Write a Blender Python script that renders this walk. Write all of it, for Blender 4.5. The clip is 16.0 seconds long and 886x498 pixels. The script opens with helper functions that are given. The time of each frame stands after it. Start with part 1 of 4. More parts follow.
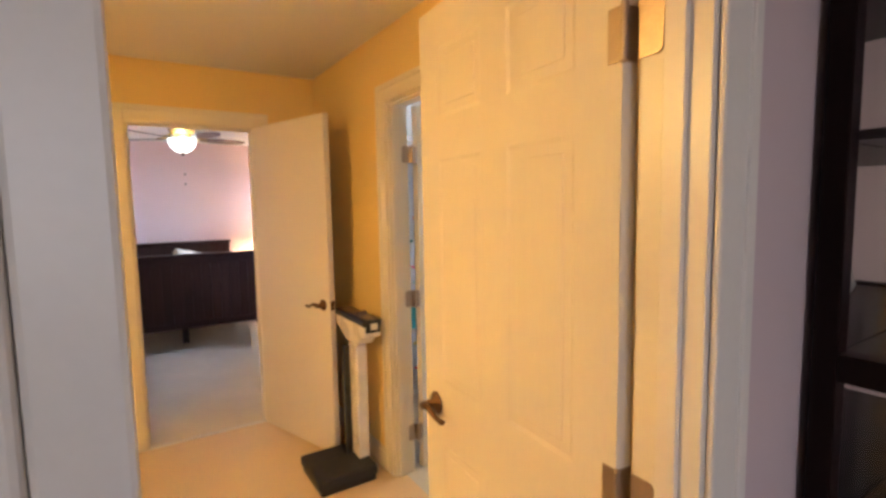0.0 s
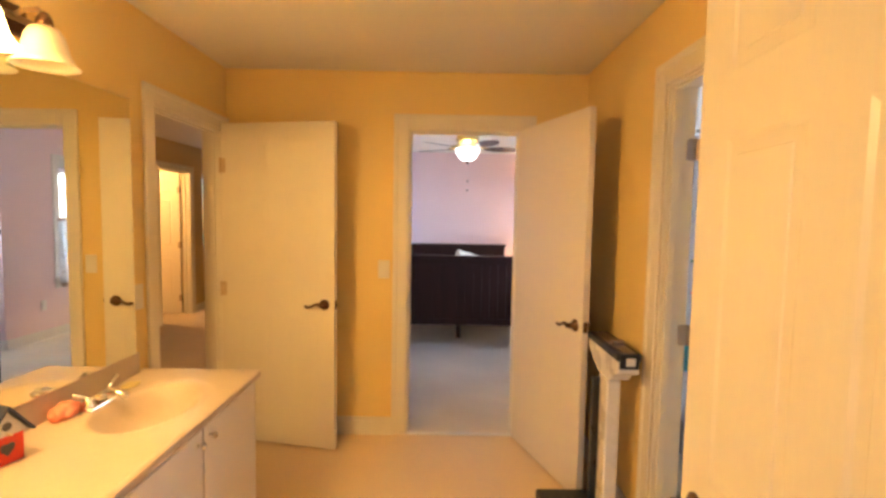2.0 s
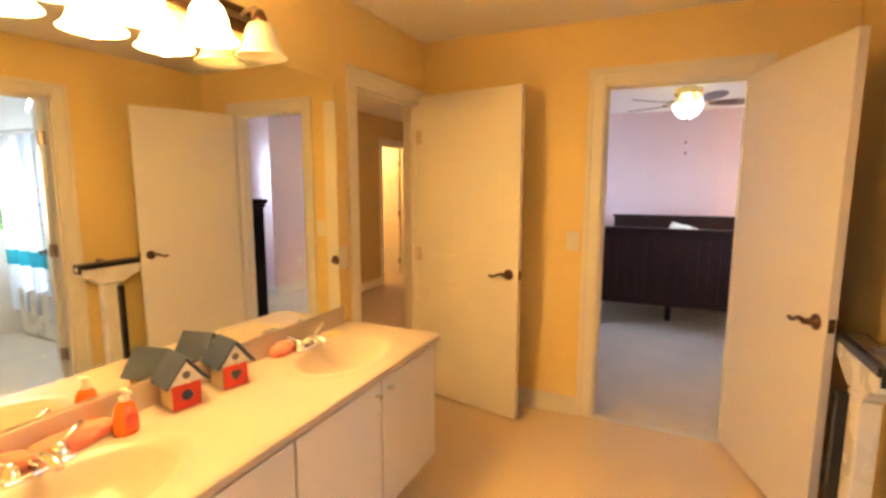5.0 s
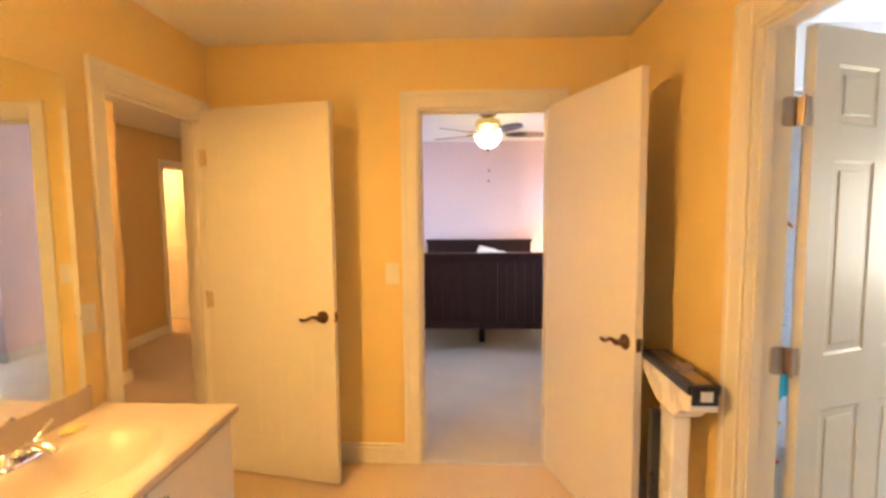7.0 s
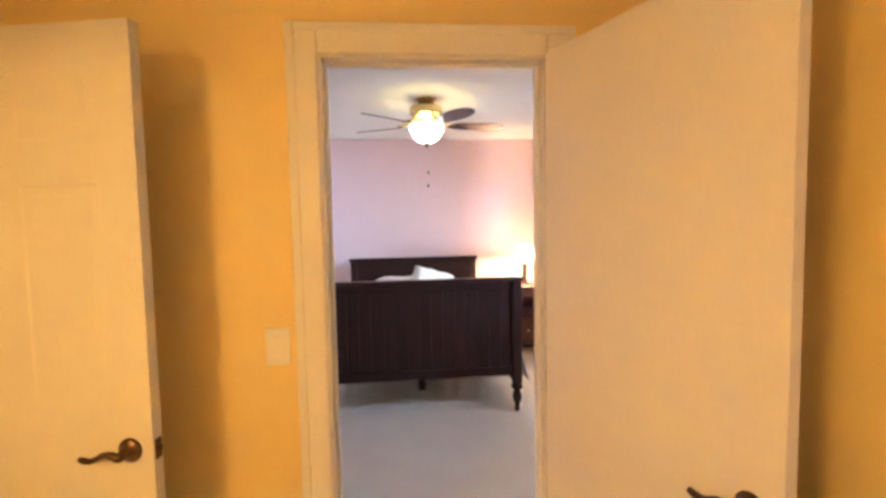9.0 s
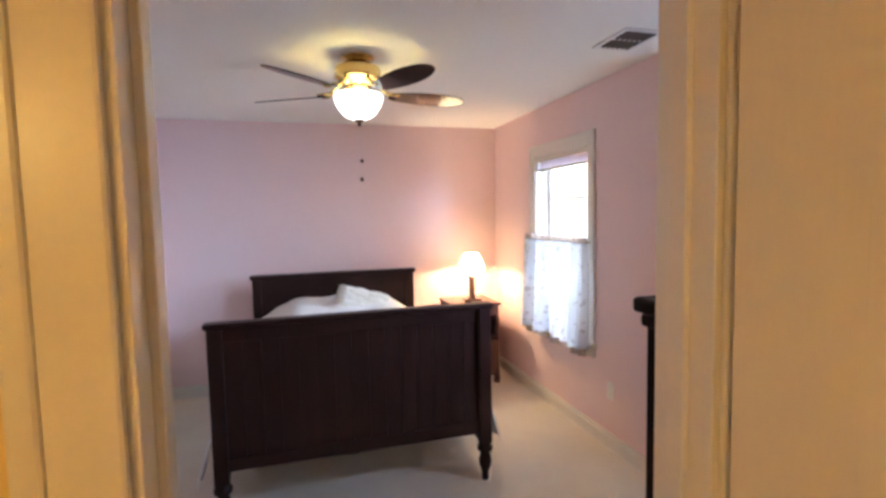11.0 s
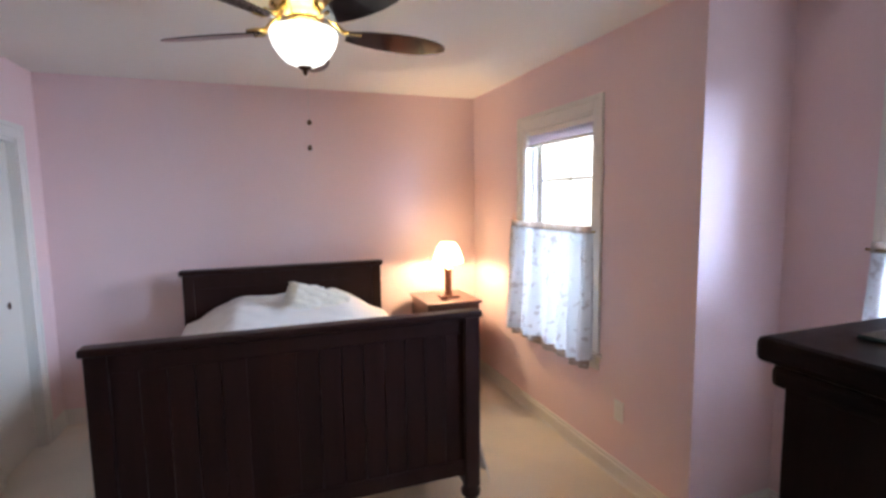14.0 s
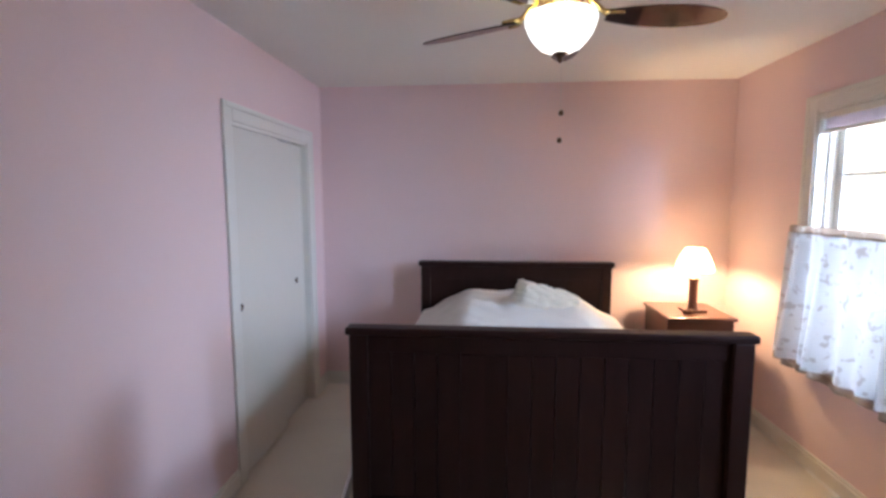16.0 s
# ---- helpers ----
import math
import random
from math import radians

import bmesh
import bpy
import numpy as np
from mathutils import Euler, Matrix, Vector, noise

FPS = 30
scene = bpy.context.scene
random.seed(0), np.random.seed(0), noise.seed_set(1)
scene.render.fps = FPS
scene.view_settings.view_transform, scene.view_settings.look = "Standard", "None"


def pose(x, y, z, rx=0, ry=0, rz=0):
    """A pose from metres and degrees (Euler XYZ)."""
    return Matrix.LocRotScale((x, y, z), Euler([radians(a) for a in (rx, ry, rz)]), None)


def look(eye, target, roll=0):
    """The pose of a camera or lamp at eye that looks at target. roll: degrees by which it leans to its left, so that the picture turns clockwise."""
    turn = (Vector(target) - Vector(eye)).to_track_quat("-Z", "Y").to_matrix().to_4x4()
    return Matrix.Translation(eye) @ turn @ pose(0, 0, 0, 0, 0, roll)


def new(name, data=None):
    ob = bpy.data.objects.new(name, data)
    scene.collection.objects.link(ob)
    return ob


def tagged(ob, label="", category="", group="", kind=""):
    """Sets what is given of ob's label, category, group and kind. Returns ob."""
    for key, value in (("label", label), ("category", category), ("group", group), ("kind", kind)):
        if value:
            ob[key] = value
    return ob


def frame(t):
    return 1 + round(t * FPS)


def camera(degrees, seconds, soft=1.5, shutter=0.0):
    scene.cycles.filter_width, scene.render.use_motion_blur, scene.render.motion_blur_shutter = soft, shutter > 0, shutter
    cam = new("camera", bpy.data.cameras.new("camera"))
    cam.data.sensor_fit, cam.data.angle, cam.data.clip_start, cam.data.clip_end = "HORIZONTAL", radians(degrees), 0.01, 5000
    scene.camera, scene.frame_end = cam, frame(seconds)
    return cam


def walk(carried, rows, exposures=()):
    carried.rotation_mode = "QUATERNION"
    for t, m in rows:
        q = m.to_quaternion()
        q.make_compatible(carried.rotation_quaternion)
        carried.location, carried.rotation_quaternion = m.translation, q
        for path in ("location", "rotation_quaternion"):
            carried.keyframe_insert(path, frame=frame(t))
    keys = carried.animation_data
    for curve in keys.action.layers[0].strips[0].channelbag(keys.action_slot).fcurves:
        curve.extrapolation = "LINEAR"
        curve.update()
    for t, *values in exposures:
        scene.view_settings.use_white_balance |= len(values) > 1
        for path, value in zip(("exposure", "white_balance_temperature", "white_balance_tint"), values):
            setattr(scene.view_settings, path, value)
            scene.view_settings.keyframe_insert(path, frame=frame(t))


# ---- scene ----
cam = camera(84.9, 16.0, soft=3.0)
PATH = [
    (0, (0.331, -3.462, 1.502), (1.408, -1.786, 1.32), -1.0),
    (0.5, (0.423, -3.439, 1.469), (1.229, -1.616, 1.305), -1.1),
    (1, (0.468, -3.394, 1.486), (1.024, -1.481, 1.31), -0.6),
    (1.5, (0.517, -3.279, 1.495), (0.791, -1.306, 1.319), 0.2),
    (2, (0.556, -3.184, 1.484), (0.562, -1.189, 1.344), 1.0),
    (2.5, (0.563, -3.128, 1.487), (0.291, -1.151, 1.35), 1.2),
    (3, (0.614, -3.105, 1.468), (0.068, -1.187, 1.316), 0.7),
    (5.3, (0.682, -3.022, 1.47), (-0.142, -1.22, 1.197), 0.1),
    (5.5, (0.672, -3.014, 1.465), (-0.068, -1.173, 1.212), 0.1),
    (6, (0.627, -2.965, 1.47), (0.123, -1.042, 1.25), -0.0),
    (6.5, (0.593, -2.89, 1.486), (0.322, -0.918, 1.292), -0.4),
    (7, (0.594, -2.716, 1.485), (0.501, -0.725, 1.319), -0.5),
    (7.5, (0.62, -2.471, 1.507), (0.64, -0.478, 1.34), -0.7),
    (8, (0.582, -2.19, 1.516), (0.723, -0.202, 1.348), -0.7),
    (8.5, (0.555, -1.898, 1.528), (0.736, 0.088, 1.37), -0.9),
    (9, (0.552, -1.569, 1.526), (0.754, 0.417, 1.389), -1.1),
    (11.3, (0.494, -0.426, 1.562), (1.112, 1.47, 1.407), -1.1),
    (11.5, (0.488, -0.361, 1.561), (1.148, 1.52, 1.394), -1.0),
    (12, (0.482, -0.24, 1.557), (1.259, 1.593, 1.368), -0.7),
    (12.5, (0.503, -0.157, 1.55), (1.372, 1.633, 1.355), -0.5),
    (13, (0.551, -0.078, 1.55), (1.438, 1.704, 1.353), -1.0),
    (13.5, (0.611, 0.009, 1.552), (1.416, 1.828, 1.345), -1.0),
    (14, (0.648, 0.081, 1.547), (1.325, 1.951, 1.338), -0.8),
    (14.5, (0.639, 0.135, 1.54), (1.165, 2.053, 1.33), -0.5),
    (15, (0.576, 0.193, 1.545), (0.975, 2.14, 1.323), -0.1),
    (15.5, (0.552, 0.225, 1.541), (0.716, 2.206, 1.317), -0.1),
    (16, (0.545, 0.24, 1.544), (0.376, 2.221, 1.331), -0.1),
]
walk(cam, [(t, look(eye, target, roll)) for t, eye, target, roll in PATH],
     [(0, 1.78), (0.5, 1.76), (1.5, 1.86), (2.5, 2.0), (3, 2.04), (5.5, 2.12), (6.5, 2.26), (7, 2.33), (8, 2.21), (9, 2.09), (11.3, 1.38), (12.5, 1.33), (13.5, 1.17), (14.5, 1.14), (16, 1.02)])

# ---- world and light ----
world = bpy.data.worlds.new("world")
scene.world = world
world.use_nodes = True
wn = world.node_tree.nodes
sky = wn.new("ShaderNodeTexSky")
sky.sky_type = "NISHITA"
sky.sun_disc = False
sky.sun_elevation = radians(32)
sky.sun_rotation = radians(248)
wn["Background"].inputs["Strength"].default_value = 0.15
world.node_tree.links.new(sky.outputs["Color"], wn["Background"].inputs["Color"])


def lamp(name, kind, at, watts, colour, size=0.05, aim=None, size_y=None):
    data = bpy.data.lights.new(name, kind)
    data.energy, data.color = watts, colour
    if kind == "AREA":
        data.shape = "RECTANGLE"
        data.size, data.size_y = size, size_y or size
    elif kind == "SUN":
        data.angle = size
    else:
        data.shadow_soft_size = size
    ob = new(name, data)
    ob.matrix_world = look(at, aim) if aim else Matrix.Translation(at)
    return ob


lamp("sun", "SUN", (-35, -14, 24), 5.0, (1.0, 0.96, 0.9), radians(1), (0, 0, 0))
DAY = (0.58, 0.73, 1.0)
WARM = (1.0, 0.59, 0.175)
# Added panels outside the bedroom windows, out of view, stand in for sky light.
lamp("added_fill_panel", "AREA", (3.45, 2.75, 1.95), 90, (0.56, 0.73, 1.0), 1.3, (0.9, 2.7, 1.45), 0.9)
lamp("added_fill_panel", "AREA", (3.9, -0.1, 1.95), 140, (0.46, 0.63, 1.0), 1.0, (2.6, 1.3, 1.5), 0.9)
# Panels added behind the cafe curtains to pass for daylight through the cloth.
lamp("added_fill_panel", "AREA", (2.54, 2.765, 1.0), 0.6, DAY, 0.72, (0.5, 2.765, 0.9), 0.62)
lamp("added_fill_panel", "AREA", (3.06, 0.825, 1.0), 17, DAY, 0.72, (0.5, 0.825, 0.9), 0.62)
# Fill added to the first room, at a window assumed behind the walker.
lamp("added_fill_panel", "AREA", (-0.3, -7.0, 1.6), 7.0, (0.8, 0.74, 0.98), 1.6, (0.5, -3.5, 1.3), 1.3)
# Two panels added to brighten the tub room door and shower curtain.
lamp("added_fill_panel", "AREA", (3.47, -0.97, 1.37), 3.6, (1.0, 0.92, 0.8), 0.4, (1.7, -0.95, 1.1), 0.7)
lamp("added_fill_panel", "AREA", (3.47, -0.4, 1.37), 3.0, (0.85, 0.92, 1.0), 0.3, (1.7, -0.4, 1.1), 0.7)
# Panel added outside the hall window in place of the sky.
lamp("added_fill_panel", "AREA", (-3.45, 5.44, 1.5), 3, DAY, 0.7, (-3.4, 3.0, 1.0), 1.0)
for ly in (-1.83, -2.06, -2.29):
    lamp("vanity_bulb", "POINT", (-0.715, ly, 1.932), 3.75, WARM, 0.022)
for fa in (40, 160, 280):
    lamp("fan_bulb", "POINT", (0.819 + 0.045 * math.cos(radians(fa)), 2.12 + 0.045 * math.sin(radians(fa)), 2.132), 0.62, (1.0, 0.8, 0.26), 0.014)
lamp("bedside_bulb", "POINT", (2.0, 3.70, 1.05), 13, (1.0, 0.71, 0.43), 0.03)
# Unseen bulb added to brighten the hall walls; its place is assumed.
lamp("added_hall_bulb", "POINT", (-1.3, 0.6, 2.25), 8, (1.0, 0.62, 0.25), 0.06)
lamp("hall_room_bulb", "POINT", (-3.9, 3.1, 2.1), 17, (1.0, 0.62, 0.22), 0.06)


# ---- materials ----
def mat(name, colour, rough=0.5, metal=0.0, vary=0.06, scale=3.0, grain=120.0, bump=0.05, depth=0.002, stretch=(1, 1, 1), coat=0.0, spec=0.5, glow=0.0, glow_colour=None, spread=0.0):
    """A procedural surface: two scales of colour change and fine relief."""
    m = bpy.data.materials.new(name)
    m.use_nodes = True
    nt = m.node_tree
    n, l = nt.nodes, nt.links
    p = n["Principled BSDF"]
    p.inputs["Metallic"].default_value = metal
    p.inputs["Coat Weight"].default_value = coat
    p.inputs["Specular IOR Level"].default_value = spec
    tc = n.new("ShaderNodeTexCoord")
    mp = n.new("ShaderNodeMapping")
    mp.inputs["Scale"].default_value = stretch
    l.new(tc.outputs["Object"], mp.inputs["Vector"])
    big, fine = n.new("ShaderNodeTexNoise"), n.new("ShaderNodeTexNoise")
    big.inputs["Scale"].default_value, big.inputs["Detail"].default_value = scale, 5
    fine.inputs["Scale"].default_value, fine.inputs["Detail"].default_value = grain, 3
    for t in (big, fine):
        l.new(mp.outputs["Vector"], t.inputs["Vector"])
    add = n.new("ShaderNodeMath")
    add.operation = "ADD"
    l.new(big.outputs["Fac"], add.inputs[0])
    l.new(fine.outputs["Fac"], add.inputs[1])
    ramp = n.new("ShaderNodeMapRange")
    ramp.inputs["From Min"].default_value, ramp.inputs["From Max"].default_value = 0.6, 1.4
    ramp.inputs["To Min"].default_value, ramp.inputs["To Max"].default_value = 1 - vary, 1 + vary
    l.new(add.outputs[0], ramp.inputs["Value"])
    mul = n.new("ShaderNodeVectorMath")
    mul.operation = "MULTIPLY"
    mul.inputs[0].default_value = colour
    if spread:
        oi = n.new("ShaderNodeObjectInfo")
        rr = n.new("ShaderNodeMapRange")
        rr.inputs["To Min"].default_value, rr.inputs["To Max"].default_value = 1 - spread, 1 + spread
        l.new(oi.outputs["Random"], rr.inputs["Value"])
        m2 = n.new("ShaderNodeMath")
        m2.operation = "MULTIPLY"
        l.new(ramp.outputs[0], m2.inputs[0])
        l.new(rr.outputs[0], m2.inputs[1])
        l.new(m2.outputs[0], mul.inputs[1])
    else:
        l.new(ramp.outputs[0], mul.inputs[1])
    l.new(mul.outputs[0], p.inputs["Base Color"])
    rv = n.new("ShaderNodeMapRange")
    rv.inputs["To Min"].default_value, rv.inputs["To Max"].default_value = max(rough - 0.25 * rough, 0.0), min(rough + 0.25 * rough, 1)
    l.new(big.outputs["Fac"], rv.inputs["Value"])
    l.new(rv.outputs[0], p.inputs["Roughness"])
    if bump:
        b = n.new("ShaderNodeBump")
        b.inputs["Strength"].default_value, b.inputs["Distance"].default_value = bump, depth
        l.new(fine.outputs["Fac"], b.inputs["Height"])
        l.new(b.outputs["Normal"], p.inputs["Normal"])
    if glow:
        p.inputs["Emission Color"].default_value = (*(glow_colour or colour), 1)
        p.inputs["Emission Strength"].default_value = glow
    return m


YELLOW = mat("yellow_wall_paint", (0.82, 0.62, 0.265), 0.55, vary=0.035, scale=1.5, grain=260, bump=0.12)
PINK = mat("pink_wall_paint", (0.83, 0.622, 0.605), 0.6, vary=0.03, scale=1.3, grain=260, bump=0.12)
BEIGE = mat("beige_wall_paint", (0.6, 0.43, 0.22), 0.6, vary=0.035, scale=1.3, grain=260, bump=0.12)
LILAC = mat("lilac_wall_paint", (0.62, 0.5, 0.5), 0.6, vary=0.03, scale=1.3, grain=260, bump=0.12)
CEIL = mat("ceiling_paint", (0.82, 0.785, 0.73), 0.85, vary=0.03, scale=1.2, grain=180, bump=0.2)
TRIM = mat("white_trim_paint", (0.78, 0.735, 0.66), 0.32, vary=0.025, scale=2.5, grain=90, bump=0.03)
DOORW = mat("white_door_paint", (0.73, 0.68, 0.60), 0.36, vary=0.025, scale=2.0, grain=160, bump=0.08, stretch=(1, 1, 0.12))
CARPET = mat("cream_carpet", (0.82, 0.735, 0.60), 0.95, vary=0.12, scale=2.2, grain=420, bump=0.9, depth=0.006)
HALLCARPET = mat("tan_carpet", (0.52, 0.4, 0.29), 0.95, vary=0.12, scale=2.2, grain=420, bump=0.9, depth=0.006)
VINYL = mat("peach_sheet_floor", (0.76, 0.59, 0.4), 0.42, vary=0.06, scale=1.8, grain=70, bump=0.06)
DARK = mat("espresso_wood", (0.026, 0.0105, 0.0085), 0.4, vary=0.35, scale=4, grain=60, bump=0.12, stretch=(6, 6, 0.6), spec=0.2, spread=0.12)
BLACKWOOD = mat("black_cabinet_wood", (0.012, 0.006, 0.005), 0.33, vary=0.3, scale=4, grain=60, bump=0.1, stretch=(6, 6, 0.6), spec=0.08)
CHERRY = mat("cherry_wood", (0.09, 0.028, 0.016), 0.32, vary=0.3, scale=5, grain=70, bump=0.1, stretch=(1, 6, 6), coat=0.2)
BRONZE = mat("aged_bronze", (0.13, 0.075, 0.045), 0.3, 0.9, vary=0.25, scale=40, grain=200, bump=0.05)
NICKEL = mat("satin_nickel", (0.42, 0.34, 0.28), 0.32, 0.95, vary=0.1, scale=30, grain=200, bump=0.03)
PALEHINGE = mat("pale_tan_hinge", (0.6, 0.47, 0.33), 0.4, 0.4, vary=0.15, scale=30, grain=200, bump=0.03)
CHROME = mat("chrome", (0.8, 0.8, 0.82), 0.08, 1.0, vary=0.03, scale=20, grain=200, bump=0.0)
BRASS = mat("polished_brass", (0.62, 0.47, 0.22), 0.17, 1.0, vary=0.08, scale=20, grain=200, bump=0.0)
MARBLE = mat("cream_cultured_marble", (0.55, 0.45, 0.38), 0.3, vary=0.04, scale=2, grain=40, bump=0.0)
CABWHITE = mat("white_cabinet_paint", (0.78, 0.74, 0.72), 0.38, vary=0.03, scale=2.5, grain=120, bump=0.05)
MIRROR = mat("mirror_silver", (0.88, 0.90, 0.83), 0.004, 1.0, vary=0.0, scale=2, grain=20, bump=0.0)
PLASTIC = mat("white_plastic", (0.8, 0.76, 0.7), 0.35, vary=0.02, scale=10, grain=120, bump=0.02)
RUBBER = mat("black_rubber", (0.018, 0.018, 0.02), 0.6, vary=0.25, scale=20, grain=180, bump=0.4)
BLACKPL = mat("black_plastic", (0.015, 0.015, 0.017), 0.3, vary=0.2, scale=20, grain=180, bump=0.05)
ENAMEL = mat("white_enamel", (0.78, 0.75, 0.7), 0.28, vary=0.03, scale=8, grain=100, bump=0.02)
RED = mat("red_painted_wood", (0.62, 0.035, 0.015), 0.45, vary=0.12, scale=25, grain=150, bump=0.15)
WHITEWOOD = mat("white_painted_wood", (0.72, 0.68, 0.62), 0.5, vary=0.06, scale=25, grain=150, bump=0.15)
SLATE = mat("grey_painted_roof", (0.03, 0.044, 0.1), 0.55, vary=0.15, scale=25, grain=150, bump=0.15)
CLEARWOOD = mat("pale_cream_wood", (0.75, 0.62, 0.4), 0.4, vary=0.05, scale=25, grain=150, bump=0.1)
ORANGE = mat("orange_soap", (0.9, 0.16, 0.02), 0.12, vary=0.15, scale=30, grain=100, bump=0.0, coat=0.6)
PINKCLOTH = mat("coral_pink_sponge", (0.85, 0.28, 0.2), 0.85, vary=0.15, scale=30, grain=300, bump=0.6, depth=0.004)
LINEN = mat("white_bedding", (0.72, 0.69, 0.64), 0.85, vary=0.05, scale=6, grain=300, bump=0.4, depth=0.002)
STEEL = mat("galvanised_grille", (0.66, 0.64, 0.62), 0.4, 0.2, vary=0.05, scale=20, grain=150, bump=0.03)
# Flat dark grey; on the vent it paints in the shade of the slots.
DARKGREY = mat("flat_dark_grey", (0.13, 0.12, 0.12), 0.8, vary=0.1, bump=0.0)
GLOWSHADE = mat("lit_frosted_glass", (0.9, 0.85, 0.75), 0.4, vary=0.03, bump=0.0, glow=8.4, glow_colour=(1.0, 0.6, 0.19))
DIMSHADE = mat("unlit_frosted_glass", (0.8, 0.72, 0.58), 0.35, vary=0.04, scale=20, grain=80, bump=0.02)
BOWL = mat("lit_alabaster_bowl", (0.4, 0.39, 0.36), 0.35, vary=0.03, bump=0.0, glow=1.0, glow_colour=(0.95, 0.97, 0.93))
LAMPSHADE = mat("lit_fabric_shade", (0.85, 0.7, 0.5), 0.8, vary=0.04, grain=300, bump=0.2, glow=4.2, glow_colour=(1.0, 0.76, 0.42))
SIDING = mat("white_siding_paint", (0.8, 0.8, 0.8), 0.5, vary=0.04, scale=3, grain=100, bump=0.1)
ROOFING = mat("grey_shingles", (0.12, 0.11, 0.1), 0.85, vary=0.3, scale=6, grain=60, bump=0.6)
GRASS = mat("lawn", (0.06, 0.11, 0.03), 0.9, vary=0.35, scale=1.5, grain=40, bump=0.8, depth=0.03)
BARK = mat("bark", (0.12, 0.085, 0.06), 0.9, vary=0.3, scale=8, grain=50, bump=0.8, depth=0.02, stretch=(1, 1, 0.2))
BLADE = mat("walnut_fan_blade", (0.02, 0.011, 0.014), 0.12, vary=0.3, scale=5, grain=50, bump=0.03, stretch=(0.6, 6, 6), coat=0.25)


def cloth(name, colour, spots=None, thin=0.5, scale=22):
    """Thin cloth that lets part of the light through, with printed sprigs if given."""
    m = bpy.data.materials.new(name)
    m.use_nodes = True
    n, l = m.node_tree.nodes, m.node_tree.links
    p = n["Principled BSDF"]
    p.inputs["Roughness"].default_value = 0.9
    tr = n.new("ShaderNodeBsdfTranslucent")
    mix = n.new("ShaderNodeMixShader")
    mix.inputs[0].default_value = thin
    tc = n.new("ShaderNodeTexCoord")
    no = n.new("ShaderNodeTexNoise")
    no.inputs["Scale"].default_value = scale
    l.new(tc.outputs["Object"], no.inputs["Vector"])
    cr = n.new("ShaderNodeValToRGB")
    cr.color_ramp.elements[0].position, cr.color_ramp.elements[1].position = 0.58, 0.66
    cr.color_ramp.elements[0].color = (*colour, 1)
    cr.color_ramp.elements[1].color = (*(spots or [c * 0.93 for c in colour]), 1)
    l.new(no.outputs["Fac"], cr.inputs["Fac"])
    l.new(cr.outputs["Color"], p.inputs["Base Color"])
    l.new(cr.outputs["Color"], tr.inputs["Color"])
    wv = n.new("ShaderNodeTexNoise")
    wv.inputs["Scale"].default_value = 500
    l.new(tc.outputs["Object"], wv.inputs["Vector"])
    b = n.new("ShaderNodeBump")
    b.inputs["Strength"].default_value, b.inputs["Distance"].default_value = 0.3, 0.001
    l.new(wv.outputs["Fac"], b.inputs["Height"])
    l.new(b.outputs["Normal"], p.inputs["Normal"])
    l.new(p.outputs[0], mix.inputs[1])
    l.new(tr.outputs[0], mix.inputs[2])
    l.new(mix.outputs[0], n["Material Output"].inputs["Surface"])
    return m


CURTAIN = cloth("sheer_floral_cotton", (0.76, 0.75, 0.76), (0.56, 0.51, 0.5), 0.14)
HEADER = cloth("tan_floral_band", (0.5, 0.4, 0.33), (0.68, 0.6, 0.55), 0.25)
SHADEFAB = cloth("pleated_shade_fabric", (0.66, 0.57, 0.57), None, 0.12)
SHOWER = cloth("white_shower_curtain", (0.8, 0.82, 0.85), None, 0.55)
LEAF = cloth("maple_leaves", (0.27, 0.45, 0.2), (0.17, 0.32, 0.11), 0.5)
TEAL = cloth("teal_print", (0.05, 0.5, 0.6), None, 0.35)

GLASS = bpy.data.materials.new("window_glass")
GLASS.use_nodes = True
gn = GLASS.node_tree.nodes
gt, gg, gm = gn.new("ShaderNodeBsdfTransparent"), gn.new("ShaderNodeBsdfGlossy"), gn.new("ShaderNodeMixShader")
gg.inputs["Roughness"].default_value = 0.02
gm.inputs[0].default_value = 0.03
GLASS.node_tree.links.new(gt.outputs[0], gm.inputs[1])
GLASS.node_tree.links.new(gg.outputs[0], gm.inputs[2])
GLASS.node_tree.links.new(gm.outputs[0], gn["Material Output"].inputs["Surface"])
PLATE = mat("glass_plate", (0.05, 0.085, 0.08), 0.06, vary=0.0, bump=0.0, coat=0.0)


# ---- mesh helpers ----
def box(bm, x0, x1, y0, y1, z0, z1):
    m = Matrix.Translation(((x0 + x1) / 2, (y0 + y1) / 2, (z0 + z1) / 2)) @ Matrix.Diagonal((abs(x1 - x0), abs(y1 - y0), abs(z1 - z0), 1))
    bmesh.ops.create_cube(bm, size=1, matrix=m)
    return bm


def boxes(*dims):
    bm = bmesh.new()
    for d in dims:
        box(bm, *d)
    return bm


def lathe(profile, steps=24, at=(0, 0, 0), turn=None):
    """A solid of revolution round z through (radius, height) pairs."""
    bm = bmesh.new()
    rings = []
    for r, z in profile:
        rings.append([bm.verts.new((max(r, 1e-4) * math.cos(2 * math.pi * i / steps), max(r, 1e-4) * math.sin(2 * math.pi * i / steps), z)) for i in range(steps)])
    for a, b in zip(rings, rings[1:]):
        for i in range(steps):
            bm.faces.new((a[i], a[(i + 1) % steps], b[(i + 1) % steps], b[i]))
    m = Matrix.Translation(at) @ (turn or Matrix())
    bmesh.ops.transform(bm, matrix=m, verts=bm.verts)
    bmesh.ops.remove_doubles(bm, verts=bm.verts, dist=1e-5)
    bmesh.ops.recalc_face_normals(bm, faces=bm.faces)
    return bm


